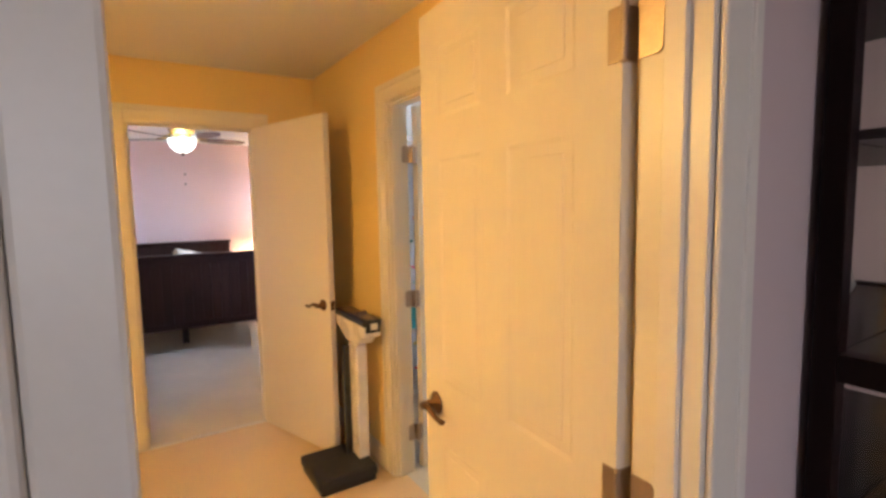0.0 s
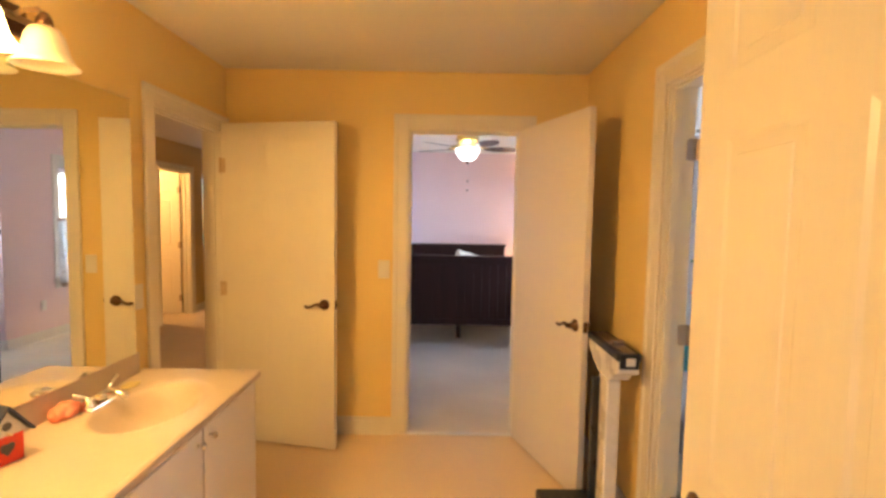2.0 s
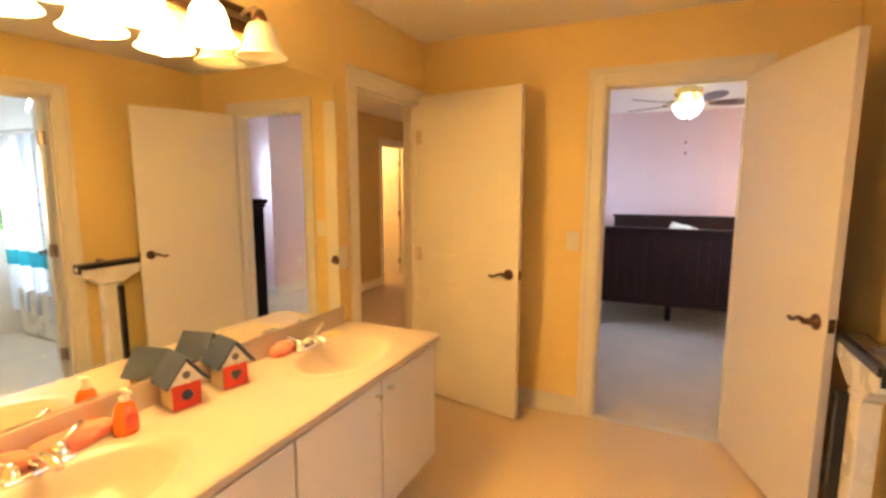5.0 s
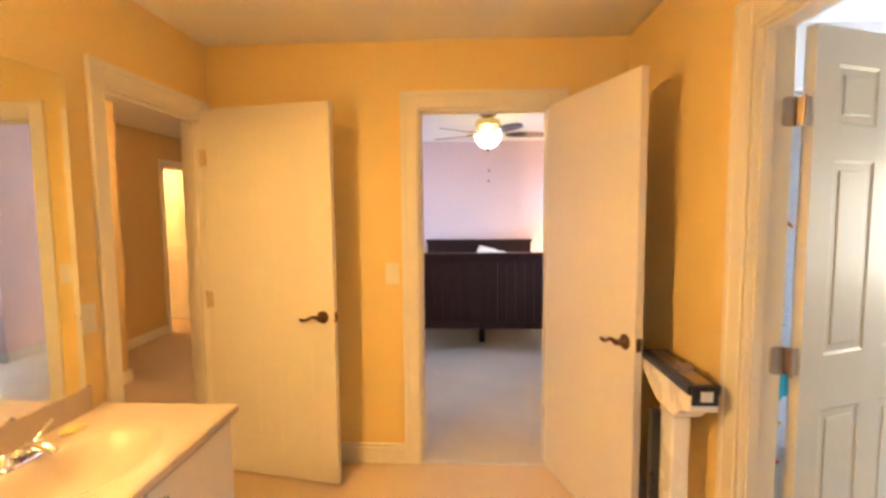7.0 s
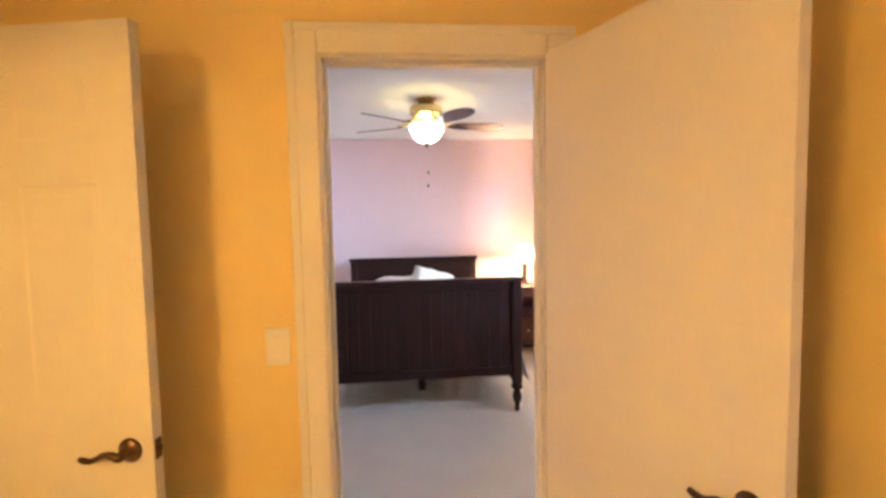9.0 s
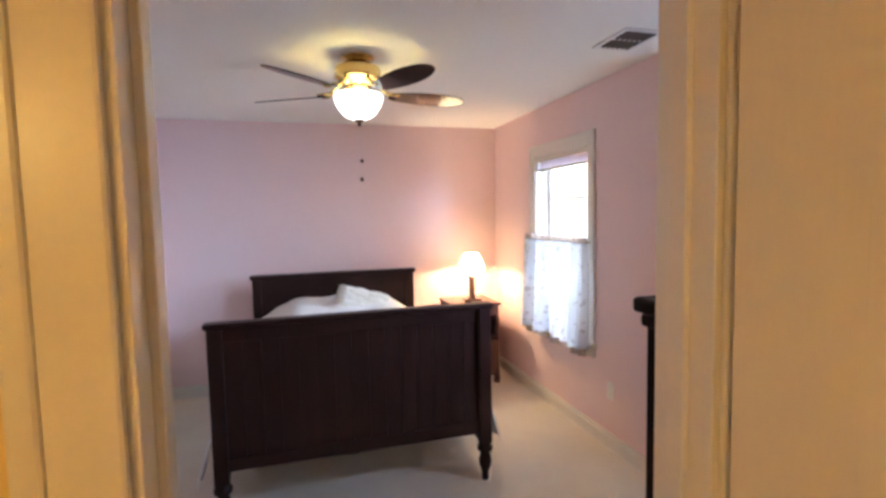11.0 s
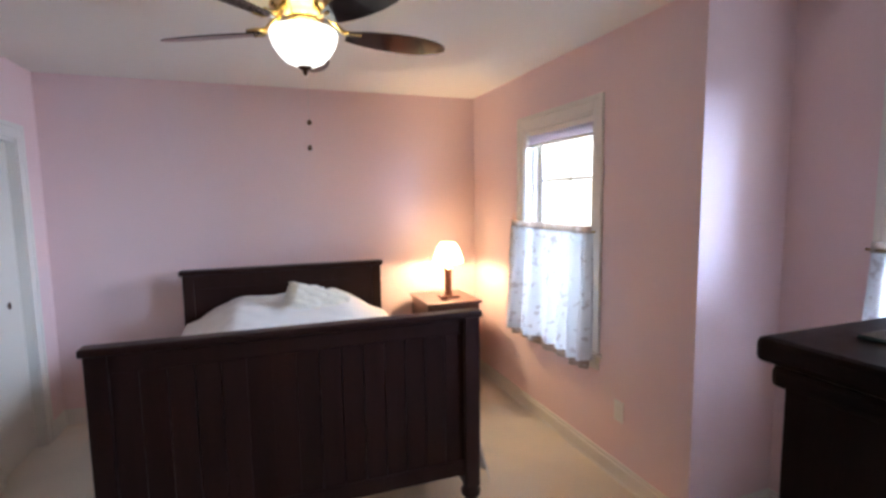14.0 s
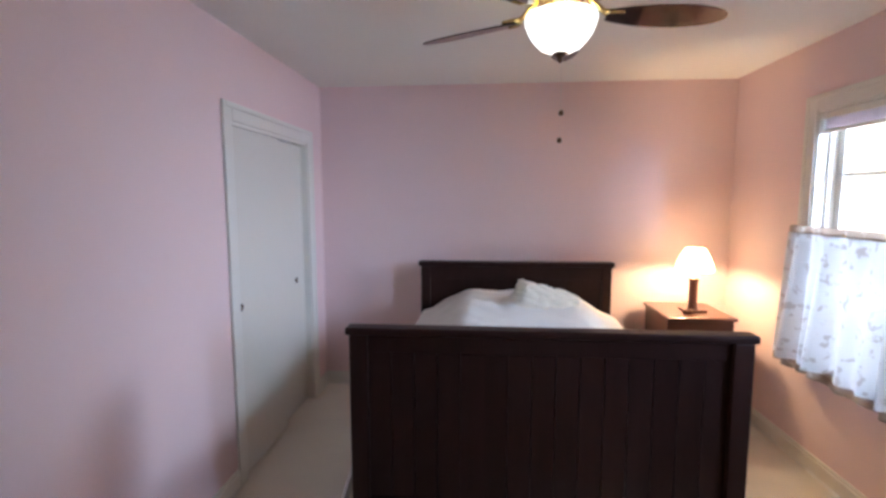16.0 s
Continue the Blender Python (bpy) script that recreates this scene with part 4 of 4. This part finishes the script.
# ---- bedroom ----
bed = thing("bed", "espresso wood bed frame with beadboard footboard", "bed", (0.772, 2.035, 0))
part("footboard_cap", boxes((-0.755, 0.755, -0.035, 0.04, 1.02, 1.05)), DARK, bed, bevel=0.008)
part("footboard_rail", boxes((-0.70, 0.70, -0.014, 0.02, 0.95, 1.021)), DARK, bed, bevel=0.003)
part("footboard_bottom_rail", boxes((-0.70, 0.70, -0.018, 0.022, 0.29, 0.36)), DARK, bed, bevel=0.004)
part("footboard_core", boxes((-0.68, 0.68, 0.004, 0.014, 0.36, 0.95)), DARK, bed)
NB = 15
for k in range(NB):
    x0 = -0.67 + 1.34 * k / NB
    part("board", boxes((x0 + 0.0012, x0 + 1.34 / NB - 0.0012, -0.008, 0.004, 0.355, 0.955)), DARK, bed)
part("centre_foot", boxes((-0.03, 0.03, 0.55, 0.6, 0.0, 0.3)), DARK, bed)
for s in (-1, 1):
    part("footboard_post", boxes((s * 0.705 - 0.035, s * 0.705 + 0.035, -0.03, 0.035, 0.23, 1.02)), DARK, bed, bevel=0.004)
    part("turned_foot", lathe([(0, 0), (0.018, 0), (0.022, 0.015), (0.019, 0.045), (0.034, 0.085), (0.038, 0.115), (0.03, 0.15), (0.022, 0.165), (0.044, 0.18), (0.046, 0.2), (0.036, 0.21), (0.036, 0.232), (0, 0.232)], 20, (s * 0.705, 0.002, 0.004)), DARK, bed, smooth=True)
    part("side_rail", boxes((s * 0.69 - 0.015, s * 0.69 + 0.015, 0.03, 1.76, 0.23, 0.45)), DARK, bed, bevel=0.004)
    part("headboard_post", boxes((s * 0.66 - 0.035, s * 0.66 + 0.035, 1.755, 1.81, 0.0, 1.035)), DARK, bed, bevel=0.004)
part("headboard_cap", boxes((-0.712, 0.712, 1.74, 1.83, 1.035, 1.07)), DARK, bed, bevel=0.008)
part("headboard_panel", boxes((-0.63, 0.63, 1.772, 1.79, 0.35, 1.036)), DARK, bed, bevel=0.002)
part("headboard_rail", boxes((-0.63, 0.63, 1.762, 1.80, 0.94, 1.0365)), DARK, bed, bevel=0.003)
mt = tagged(part("mattress", boxes((-0.665, 0.665, 0.06, 1.74, 0.3, 0.66)), LINEN, None, bevel=0.05), "white mattress on the dark bed frame", "mattress")
mt.matrix_world = Matrix.Translation((0.772, 2.035, 0))

# rumpled comforter
bm = bmesh.new()
NX, NY = 90, 90
grid = []
for i in range(NX + 1):
    row = []
    for j in range(NY + 1):
        u, v = -1 + 2 * i / NX, j / NY
        x = 0.772 + u * 0.70
        y = 2.10 + v * 1.63
        edge = max(0.0, (abs(u) - 0.93) / 0.07)
        k = min(1.0, max(0.0, (abs(u) - 0.42) / 0.58))
        z = 0.70 + (0.02 + 0.145 * min(1.0, max(0.0, (v - 0.2) / 0.45))) * (1 - k * k * (3 - 2 * k))
        p = Vector((x * 3.2, y * 3.2, 0))
        fold = abs(noise.noise(p * 0.7)) + 0.5 * abs(noise.noise(p * 1.7)) + 0.15 * noise.noise(p * 5)
        z += 0.035 * fold * (1 - edge)
        crest = 0.085 * math.exp(-((x - 0.76) / 0.05) ** 2) + 0.035 * math.exp(-((x - 0.95) / 0.16) ** 2)
        z += crest * math.exp(-((y - 3.34) / 0.13) ** 2) * (0.8 + 0.5 * noise.noise(p * 4))
        z -= (0.47 + 0.06 * math.sin(y * 9)) * edge ** 1.4
        x += math.copysign(0.082 * edge ** 0.5 + 0.055 * edge ** 2, u) + 0.02 * noise.noise(Vector((y * 7, z * 3, 1))) * edge
        if j == 0:
            z -= 0.06
        row.append(bm.verts.new((x, y, z)))
    grid.append(row)
for i in range(NX):
    for j in range(NY):
        bm.faces.new((grid[i][j], grid[i + 1][j], grid[i + 1][j + 1], grid[i][j + 1]))
tagged(part("comforter", bm, LINEN, None, smooth=True), "rumpled white comforter heaped on the bed", "comforter")

cush = bmesh.new()
NC = 36
for face in (1, -1):
    g = []
    for i in range(NC + 1):
        row = []
        for j in range(NC + 1):
            u, v = -1 + 2 * i / NC, -1 + 2 * j / NC
            full = max(0.0, (1 - u ** 4) * (1 - v ** 4)) ** 0.6
            rim = max(abs(u), abs(v)) ** 8
            puck = 0.014 * noise.noise(Vector((u * 4, v * 4, 2)))
            frill = rim * 0.016 * math.sin(26 * (u + v) + 9 * u)
            row.append(cush.verts.new((0.2 * u * (1 + 0.03 * math.sin(22 * v) * rim), 0.15 * v * (1 + 0.03 * math.sin(22 * u) * rim), face * (0.055 * full + 0.002) + puck + frill)))
        g.append(row)
    for i in range(NC):
        for j in range(NC):
            cush.faces.new((g[i][j], g[i + 1][j], g[i + 1][j + 1], g[i][j + 1])[::face])
cu = part("cushion", cush, mat("cream_ruffle", (0.76, 0.70, 0.58), 0.9, vary=0.08, scale=12, grain=250, bump=0.8, depth=0.006), None, smooth=True)
cu.matrix_world = pose(0.92, 3.24, 0.87, 38, 15, -8)
tagged(cu, "small ruffled cream cushion lying on the comforter", "cushion")

# bedside table
ns = thing("nightstand", "cherry wood nightstand with open shelf and drawer", "nightstand", (1.98, 3.74, 0))
part("top", boxes((-0.225, 0.225, -0.255, 0.24, 0.725, 0.75)), CHERRY, ns, bevel=0.008)
part("apron", boxes((-0.2, 0.2, -0.225, -0.205, 0.63, 0.725)), CHERRY, ns, bevel=0.003)
for s in (-1, 1):
    part("side", boxes((s * 0.2 - 0.012, s * 0.2 + 0.012, -0.225, 0.225, 0.07, 0.726)), CHERRY, ns, bevel=0.003)
    for y in (-0.21, 0.21):
        part("leg", boxes((s * 0.19 - 0.022, s * 0.19 + 0.022, y - 0.022, y + 0.022, 0.004, 0.08)), CHERRY, ns, bevel=0.004)
part("back", boxes((-0.188, 0.188, 0.21, 0.224, 0.08, 0.725)), CHERRY, ns)
part("shelf", boxes((-0.188, 0.188, -0.22, 0.21, 0.42, 0.44)), CHERRY, ns, bevel=0.002)
part("bottom", boxes((-0.188, 0.188, -0.22, 0.21, 0.08, 0.1)), CHERRY, ns)
dw = part("drawer", boxes((-0.185, 0.185, -0.232, -0.21, 0.12, 0.4)), CHERRY, ns, bevel=0.004)
part("knob", lathe([(0, 0), (0.006, 0), (0.006, 0.01), (0.015, 0.02), (0.01, 0.028), (0, 0.03)], 16, (0, -0.232, 0.27), Matrix.Rotation(radians(90), 4, "X")), BRASS, dw, smooth=True)

tl = thing("table_lamp", "lit bedside lamp with wooden column and pale shade", "lamp", (2.0, 3.70, 0.75))
part("base", boxes((-0.075, 0.075, -0.06, 0.06, 0, 0.016)), CHERRY, tl, "dark wooden base", 0.005)
part("column", lathe([(0.036, 0.014), (0.036, 0.022), (0.029, 0.03), (0.029, 0.215), (0.035, 0.222), (0.035, 0.235), (0.012, 0.238), (0.01, 0.29), (0, 0.29)], 20), CHERRY, tl, smooth=True)
part("shade", lathe([(0.122, 0.285), (0.116, 0.325), (0.094, 0.385), (0.062, 0.44), (0.06, 0.44), (0.092, 0.385), (0.114, 0.325), (0.12, 0.285)], 32), LAMPSHADE, tl, "lit pale fabric shade", smooth=True)
lump("ornament", "small dark ornament beside the lamp", "ornament", (1.93, 3.60, 0.75), (0.03, 0.02, 0.022), CHERRY, 9.0)

# chest of drawers beside the door
ch = thing("chest_of_drawers", "tall espresso chest of drawers beside the bedroom door", "dresser", (1.93, 0.39, 0))
part("body", boxes((-0.492, 0.475, -0.245, 0.225, 0.06, 1.245)), BLACKWOOD, ch, bevel=0.003)
part("plinth", boxes((-0.5, 0.49, -0.25, 0.235, 0.004, 0.06)), BLACKWOOD, ch, bevel=0.004)
part("cornice", boxes((-0.503, 0.49, -0.25, 0.245, 1.225, 1.265)), BLACKWOOD, ch, bevel=0.012)
part("top", boxes((-0.515, 0.51, -0.255, 0.265, 1.265, 1.31)), BLACKWOOD, ch, bevel=0.012)
for k in range(5):
    z0 = 0.09 + k * 0.225
    d5 = part("drawer", boxes((-0.45, 0.45, 0.22, 0.24, z0, z0 + 0.21)), BLACKWOOD, ch, bevel=0.004)
    for s in (-1, 1):
        part("knob", lathe([(0, 0), (0.007, 0), (0.006, 0.012), (0.017, 0.02), (0.012, 0.03), (0, 0.032)], 16, (s * 0.25, 0.24, z0 + 0.105), Matrix.Rotation(radians(-90), 4, "X")), BRONZE, d5, smooth=True)
tagged(part("glass_plate", boxes((1.54, 2.36, 0.16, 0.575, 1.31, 1.318)), PLATE, None, bevel=0.003), "thick glass plate lying on the dark chest", "glass top")

# ceiling fan
fan = thing("ceiling_fan", "five-blade brass ceiling fan with lit alabaster bowl", "ceiling fan", (0.819, 2.12, 2.40))
part("canopy", lathe([(0, 0), (0.088, 0), (0.09, -0.006), (0.084, -0.012), (0.07, -0.016), (0.066, -0.022), (0.05, -0.034), (0, -0.034)], 32), BRASS, fan, smooth=True)
part("downrod", lathe([(0.03, -0.03), (0.026, -0.04), (0.026, -0.05), (0, -0.05)], 20), BRASS, fan, smooth=True)
part("motor", lathe([(0, -0.045), (0.06, -0.046), (0.1, -0.05), (0.118, -0.06), (0.122, -0.068), (0.122, -0.102), (0.126, -0.106), (0.126, -0.112), (0.118, -0.118), (0.1, -0.128), (0.085, -0.136), (0.08, -0.15), (0, -0.15)], 40), BRASS, fan, "polished brass motor housing", smooth=True)
part("light_fitter", lathe([(0, -0.148), (0.062, -0.15), (0.066, -0.16), (0.058, -0.168), (0.05, -0.176), (0.05, -0.186), (0.03, -0.19), (0, -0.19)], 28), BRASS, fan, "brass neck over the light bowl", smooth=True)
for k in range(3):
    m = Matrix.Rotation(radians(100 + 120 * k), 4, "Z")
    part("bowl_arm", moved(tube([(0.05, 0, -0.176), (0.09, 0, -0.182), (0.12, 0, -0.196)], 0.006, 8), m), BRASS, fan, smooth=True)
part("bowl", lathe([(0.122, -0.196), (0.128, -0.198), (0.131, -0.208), (0.128, -0.228), (0.118, -0.256), (0.099, -0.286), (0.074, -0.312), (0.044, -0.326), (0.02, -0.332), (0, -0.333)], 40), BOWL, fan, "lit alabaster glass bowl", smooth=True)
part("finial", lathe([(0, -0.326), (0.026, -0.328), (0.028, -0.334), (0.016, -0.342), (0.009, -0.349), (0.011, -0.356), (0.004, -0.364), (0, -0.366)], 18), BRONZE, fan, smooth=True)
for k in range(5):
    m = Matrix.Rotation(radians(7 + 72 * k), 4, "Z")
    br = merge(tube([(0.095, 0, -0.128), (0.125, 0.0, -0.15), (0.155, 0, -0.178), (0.19, 0, -0.186)], [0.012, 0.010, 0.010, 0.012], 10),
               tube([(0.16, 0, -0.182), (0.185, 0.026, -0.188), (0.225, 0.03, -0.19)], [0.009, 0.009, 0.007], 8),
               tube([(0.16, 0, -0.182), (0.185, -0.026, -0.188), (0.225, -0.03, -0.19)], [0.009, 0.009, 0.007], 8))
    part("blade_bracket", moved(br, m), BRASS, fan, smooth=True)
    bm = bmesh.new()
    up, dn = [], []
    outline = [(0.17, 0.03), (0.2, 0.042), (0.26, 0.056), (0.34, 0.067), (0.42, 0.07), (0.49, 0.066), (0.55, 0.054), (0.59, 0.038), (0.612, 0.02), (0.618, 0.006)]
    ring = outline + [(x, -y) for x, y in outline[::-1]]
    for x, y in ring:
        up.append(bm.verts.new((x, y, 0.003)))
        dn.append(bm.verts.new((x, y, -0.003)))
    bm.faces.new(up), bm.faces.new(dn[::-1])
    for i in range(len(ring)):
        j = (i + 1) % len(ring)
        bm.faces.new((up[i], dn[i], dn[j], up[j]))
    moved(bm, m @ Matrix.Translation((0, 0, -0.194)) @ Matrix.Rotation(radians(-13), 4, "X"))
    part("blade", bm, BLADE, fan, "dark walnut blade", 0.0015)
for dy, zb in ((-0.012, -0.535), (0.012, -0.632)):
    part("pull_chain", tube([(0.006, dy, -0.33), (0.006, dy, zb)], 0.0005, 6), STEEL, fan)
    part("chain_pull", lathe([(0, 0), (0.006, -0.003), (0.010, -0.013), (0.007, -0.021), (0, -0.023)], 12, (0.006, dy, zb)), BRONZE, fan, "small dark chain pull", smooth=True)

vent = thing("ceiling_vent", "white ceiling register with slots painted dark", "vent", (2.08, 1.565, 2.40))
part("frame", boxes((-0.11, 0.11, -0.14, -0.11, -0.008, 0), (-0.11, 0.11, 0.11, 0.14, -0.008, 0), (-0.11, -0.085, -0.11, 0.11, -0.008, 0), (0.085, 0.11, -0.11, 0.11, -0.008, 0), (-0.085, 0.085, -0.008, 0.008, -0.008, 0)), STEEL, vent, bevel=0.002)
# Dark sheet on the ceiling and dark slats stand in for a shaded duct.
part("backing", boxes((-0.085, 0.085, -0.11, 0.11, -0.002, 0)), DARKGREY, vent)
for k in range(6):
    x = -0.07 + 0.028 * k
    part("slat", moved(boxes((-0.008, 0.008, -0.11, 0.11, -0.0006, 0.0006)), Matrix.Translation((x, 0, -0.006)) @ Matrix.Rotation(radians(50), 4, "Y")), DARKGREY, vent)

structure("closet_frame", boxes((-0.869, -0.751, 2.66, 2.669, 0, 1.94), (-0.869, -0.751, 3.731, 3.74, 0, 1.94)), TRIM, "white lining of the closet opening", "door frame")
cl = [("closet_door", -0.775, 2.67, 3.255, 3.0), ("closet_door", -0.815, 3.20, 3.73, 3.0)]
for k, (nm, x, a, b, _) in enumerate(cl):
    c = thing(nm, "white flat sliding closet door with a small dark pull", "closet door", (x, (a + b) / 2, 0.012), kind="structure")
    hw = (b - a) / 2
    part("leaf", boxes((-0.016, 0.016, -hw, hw, 0, 1.90)), DOORW, c, bevel=0.003)
    py = (-hw + 0.035) if k == 0 else (hw - 0.15)
    part("finger_pull", lathe([(0, 0), (0.02, 0), (0.022, 0.002), (0.016, 0.003), (0.013, 0.0005), (0, 0.0005)], 18, (0.016, py, 0.94), Matrix.Rotation(radians(90), 4, "Y")), BRONZE, c, "dark recessed finger pull", smooth=True)
structure("closet_track", boxes((-0.84, -0.755, 2.664, 3.736, 1.915, 1.938)), TRIM, "white track over the sliding closet doors", "trim", 0.002)

# ---- first room and hall ----
hu = thing("glass_cabinet", "black wooden display cabinet with glass doors", "cabinet", (1.85, -3.32, 0))
part("base", boxes((-0.5, 0.5, -0.22, 0.22, 0.003, 0.5)), BLACKWOOD, hu, bevel=0.004)
part("top", boxes((-0.52, 0.52, -0.24, 0.22, 2.0, 2.06)), BLACKWOOD, hu, bevel=0.01)
for sx in (-1, 1):
    for sy in (-0.2, 0.2):
        part("post", boxes((sx * 0.478 - 0.022, sx * 0.478 + 0.022, sy - 0.02, sy + 0.02, 0.5, 2.0)), BLACKWOOD, hu, bevel=0.003)
    part("side_rail", boxes((sx * 0.478 - 0.02, sx * 0.478 + 0.02, -0.18, 0.18, 1.18, 1.23)), BLACKWOOD, hu, bevel=0.003)
    part("side_pane", boxes((sx * 0.478 - 0.002, sx * 0.478 + 0.002, -0.18, 0.18, 0.5, 2.0)), GLASS, hu, "clear glass")
# Reflector added so that the cabinet's inside looks brighter.
part("back", boxes((-0.456, 0.456, 0.2, 0.218, 0.5, 2.0)), MIRROR, hu, "mirrored back added to brighten the cabinet")
for z in (0.85, 1.2, 1.6):
    part("shelf", boxes((-0.455, 0.455, -0.18, 0.198, z, z + 0.018)), BLACKWOOD, hu)
for k, (x, z, r, h, m) in enumerate(((-0.3, 0.868, 0.06, 0.16, RED), (-0.1, 0.868, 0.05, 0.12, ENAMEL), (-0.3, 1.218, 0.06, 0.2, PLATE), (0.1, 1.218, 0.06, 0.14, ENAMEL), (-0.28, 1.618, 0.06, 0.2, PLATE), (0.1, 1.618, 0.05, 0.2, ENAMEL))):
    v = part("vase", lathe([(0, 0), (r * 0.6, 0), (r, h * 0.35), (r * 0.8, h * 0.7), (r * 0.45, h * 0.9), (r * 0.6, h), (0, h)], 20, (1.85 + x, -3.32, z)), m, None, smooth=True)
    tagged(v, "small glazed vase standing on a cabinet shelf", "vase")
# Ceiling fitting added out of view to go with the hall's extra bulb.
hl = thing("added_flush_light", "unseen round ceiling light added in the hall", "ceiling lamp", (-1.3, 0.6, 2.4))
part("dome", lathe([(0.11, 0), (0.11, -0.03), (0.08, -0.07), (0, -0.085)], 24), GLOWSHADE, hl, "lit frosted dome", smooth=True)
hd = thing("hall_dresser", "dark wooden dresser under the hall window", "dresser", (-3.4, 5.02, 0))
part("body", boxes((-0.45, 0.45, -0.25, 0.25, 0.05, 0.86)), DARK, hd, bevel=0.005)
part("top", boxes((-0.47, 0.47, -0.27, 0.27, 0.86, 0.89)), DARK, hd, bevel=0.006)
part("plinth", boxes((-0.44, 0.44, -0.24, 0.24, 0.003, 0.05)), DARK, hd)

# ---- outside ----
structure("ground", boxes((-600, 600, -600, 600, -3.3, -3.2)), GRASS, "green lawn below the windows", "ground")
house = thing("neighbour_house", "white clapboard house next door", "house", (9.5, 12.0, -3.2))
part("wall", boxes((0, 6, -6, 8, 0, 7.6)), SIDING, house)
for k in range(38):
    z = 0.2 * k
    part("clapboard", moved(boxes((-0.012, 0.012, -6.02, 8.02, -0.1, 0.1)), Matrix.Translation((-0.02, 0, z + 0.1)) @ Matrix.Rotation(radians(7), 4, "Y")), SIDING, house)
part("roof", moved(boxes((-0.5, 3.6, -6.4, 8.4, 0, 0.2)), Matrix.Translation((0, 0, 7.6)) @ Matrix.Rotation(radians(-28), 4, "Y")), ROOFING, house)
for wy in (-4.2, -0.6, 3.0, 6.4):
    w = part("window", boxes((-0.06, 0.0, wy - 0.5, wy + 0.5, 3.6, 5.2)), TRIM, house, bevel=0.01)
    part("pane", boxes((-0.065, -0.06, wy - 0.42, wy + 0.42, 3.68, 5.12)), GLASS, w)


def tree(at, height, spread, seed, label):
    t = thing("tree", label, "tree", at)
    rnd = random.Random(seed)
    trunk = [tube([(0, 0, 0), (0.05, 0.03, height * 0.3), (-0.04, 0.06, height * 0.6), (0.02, 0, height * 0.9)], [0.22, 0.17, 0.11, 0.03], 12)]
    tips = []
    for k in range(18):
        z = height * rnd.uniform(0.3, 0.85)
        a, r = rnd.uniform(0, 6.28), spread * rnd.uniform(0.5, 1.0) * (1.1 - z / height * 0.6)
        e = (r * math.cos(a), r * math.sin(a), z + rnd.uniform(0.2, 1.0))
        trunk.append(tube([(0, 0, z - 0.4), (e[0] * 0.5, e[1] * 0.5, z + 0.1), e], [0.06, 0.035, 0.01], 7))
        tips += [e, (e[0] * 0.6, e[1] * 0.6, e[2] - 0.1)]
    part("trunk", merge(*trunk), BARK, t, smooth=True)
    verts, faces = [], []
    for e in tips:
        for _ in range(620):
            c = Vector(e) + Vector((rnd.gauss(0, 0.42), rnd.gauss(0, 0.42), rnd.gauss(0, 0.36)))
            s = rnd.uniform(0.03, 0.06)
            q = Euler((rnd.uniform(-1, 1), rnd.uniform(-1, 1), rnd.uniform(0, 6.28))).to_matrix()
            i = len(verts)
            for u, v in ((-s, 0), (0, -s * 0.55), (s, 0), (0, s * 0.55)):
                verts.append(c + q @ Vector((u, v, 0)))
            faces.append((i, i + 1, i + 2, i + 3))
    me = bpy.data.meshes.new("crown")
    me.from_pydata(verts, [], faces)
    me.materials.append(LEAF)
    cr = new("crown", me)
    cr.parent = t
    tagged(cr, "many small green leaves")
    return t


tree((7.6, 3.0, -3.2), 7.5, 2.3, 1, "leafy green tree in the garden by the alcove window")
tree((9.5, 0.0, -3.2), 9.0, 3.0, 2, "tall leafy green tree in the garden")
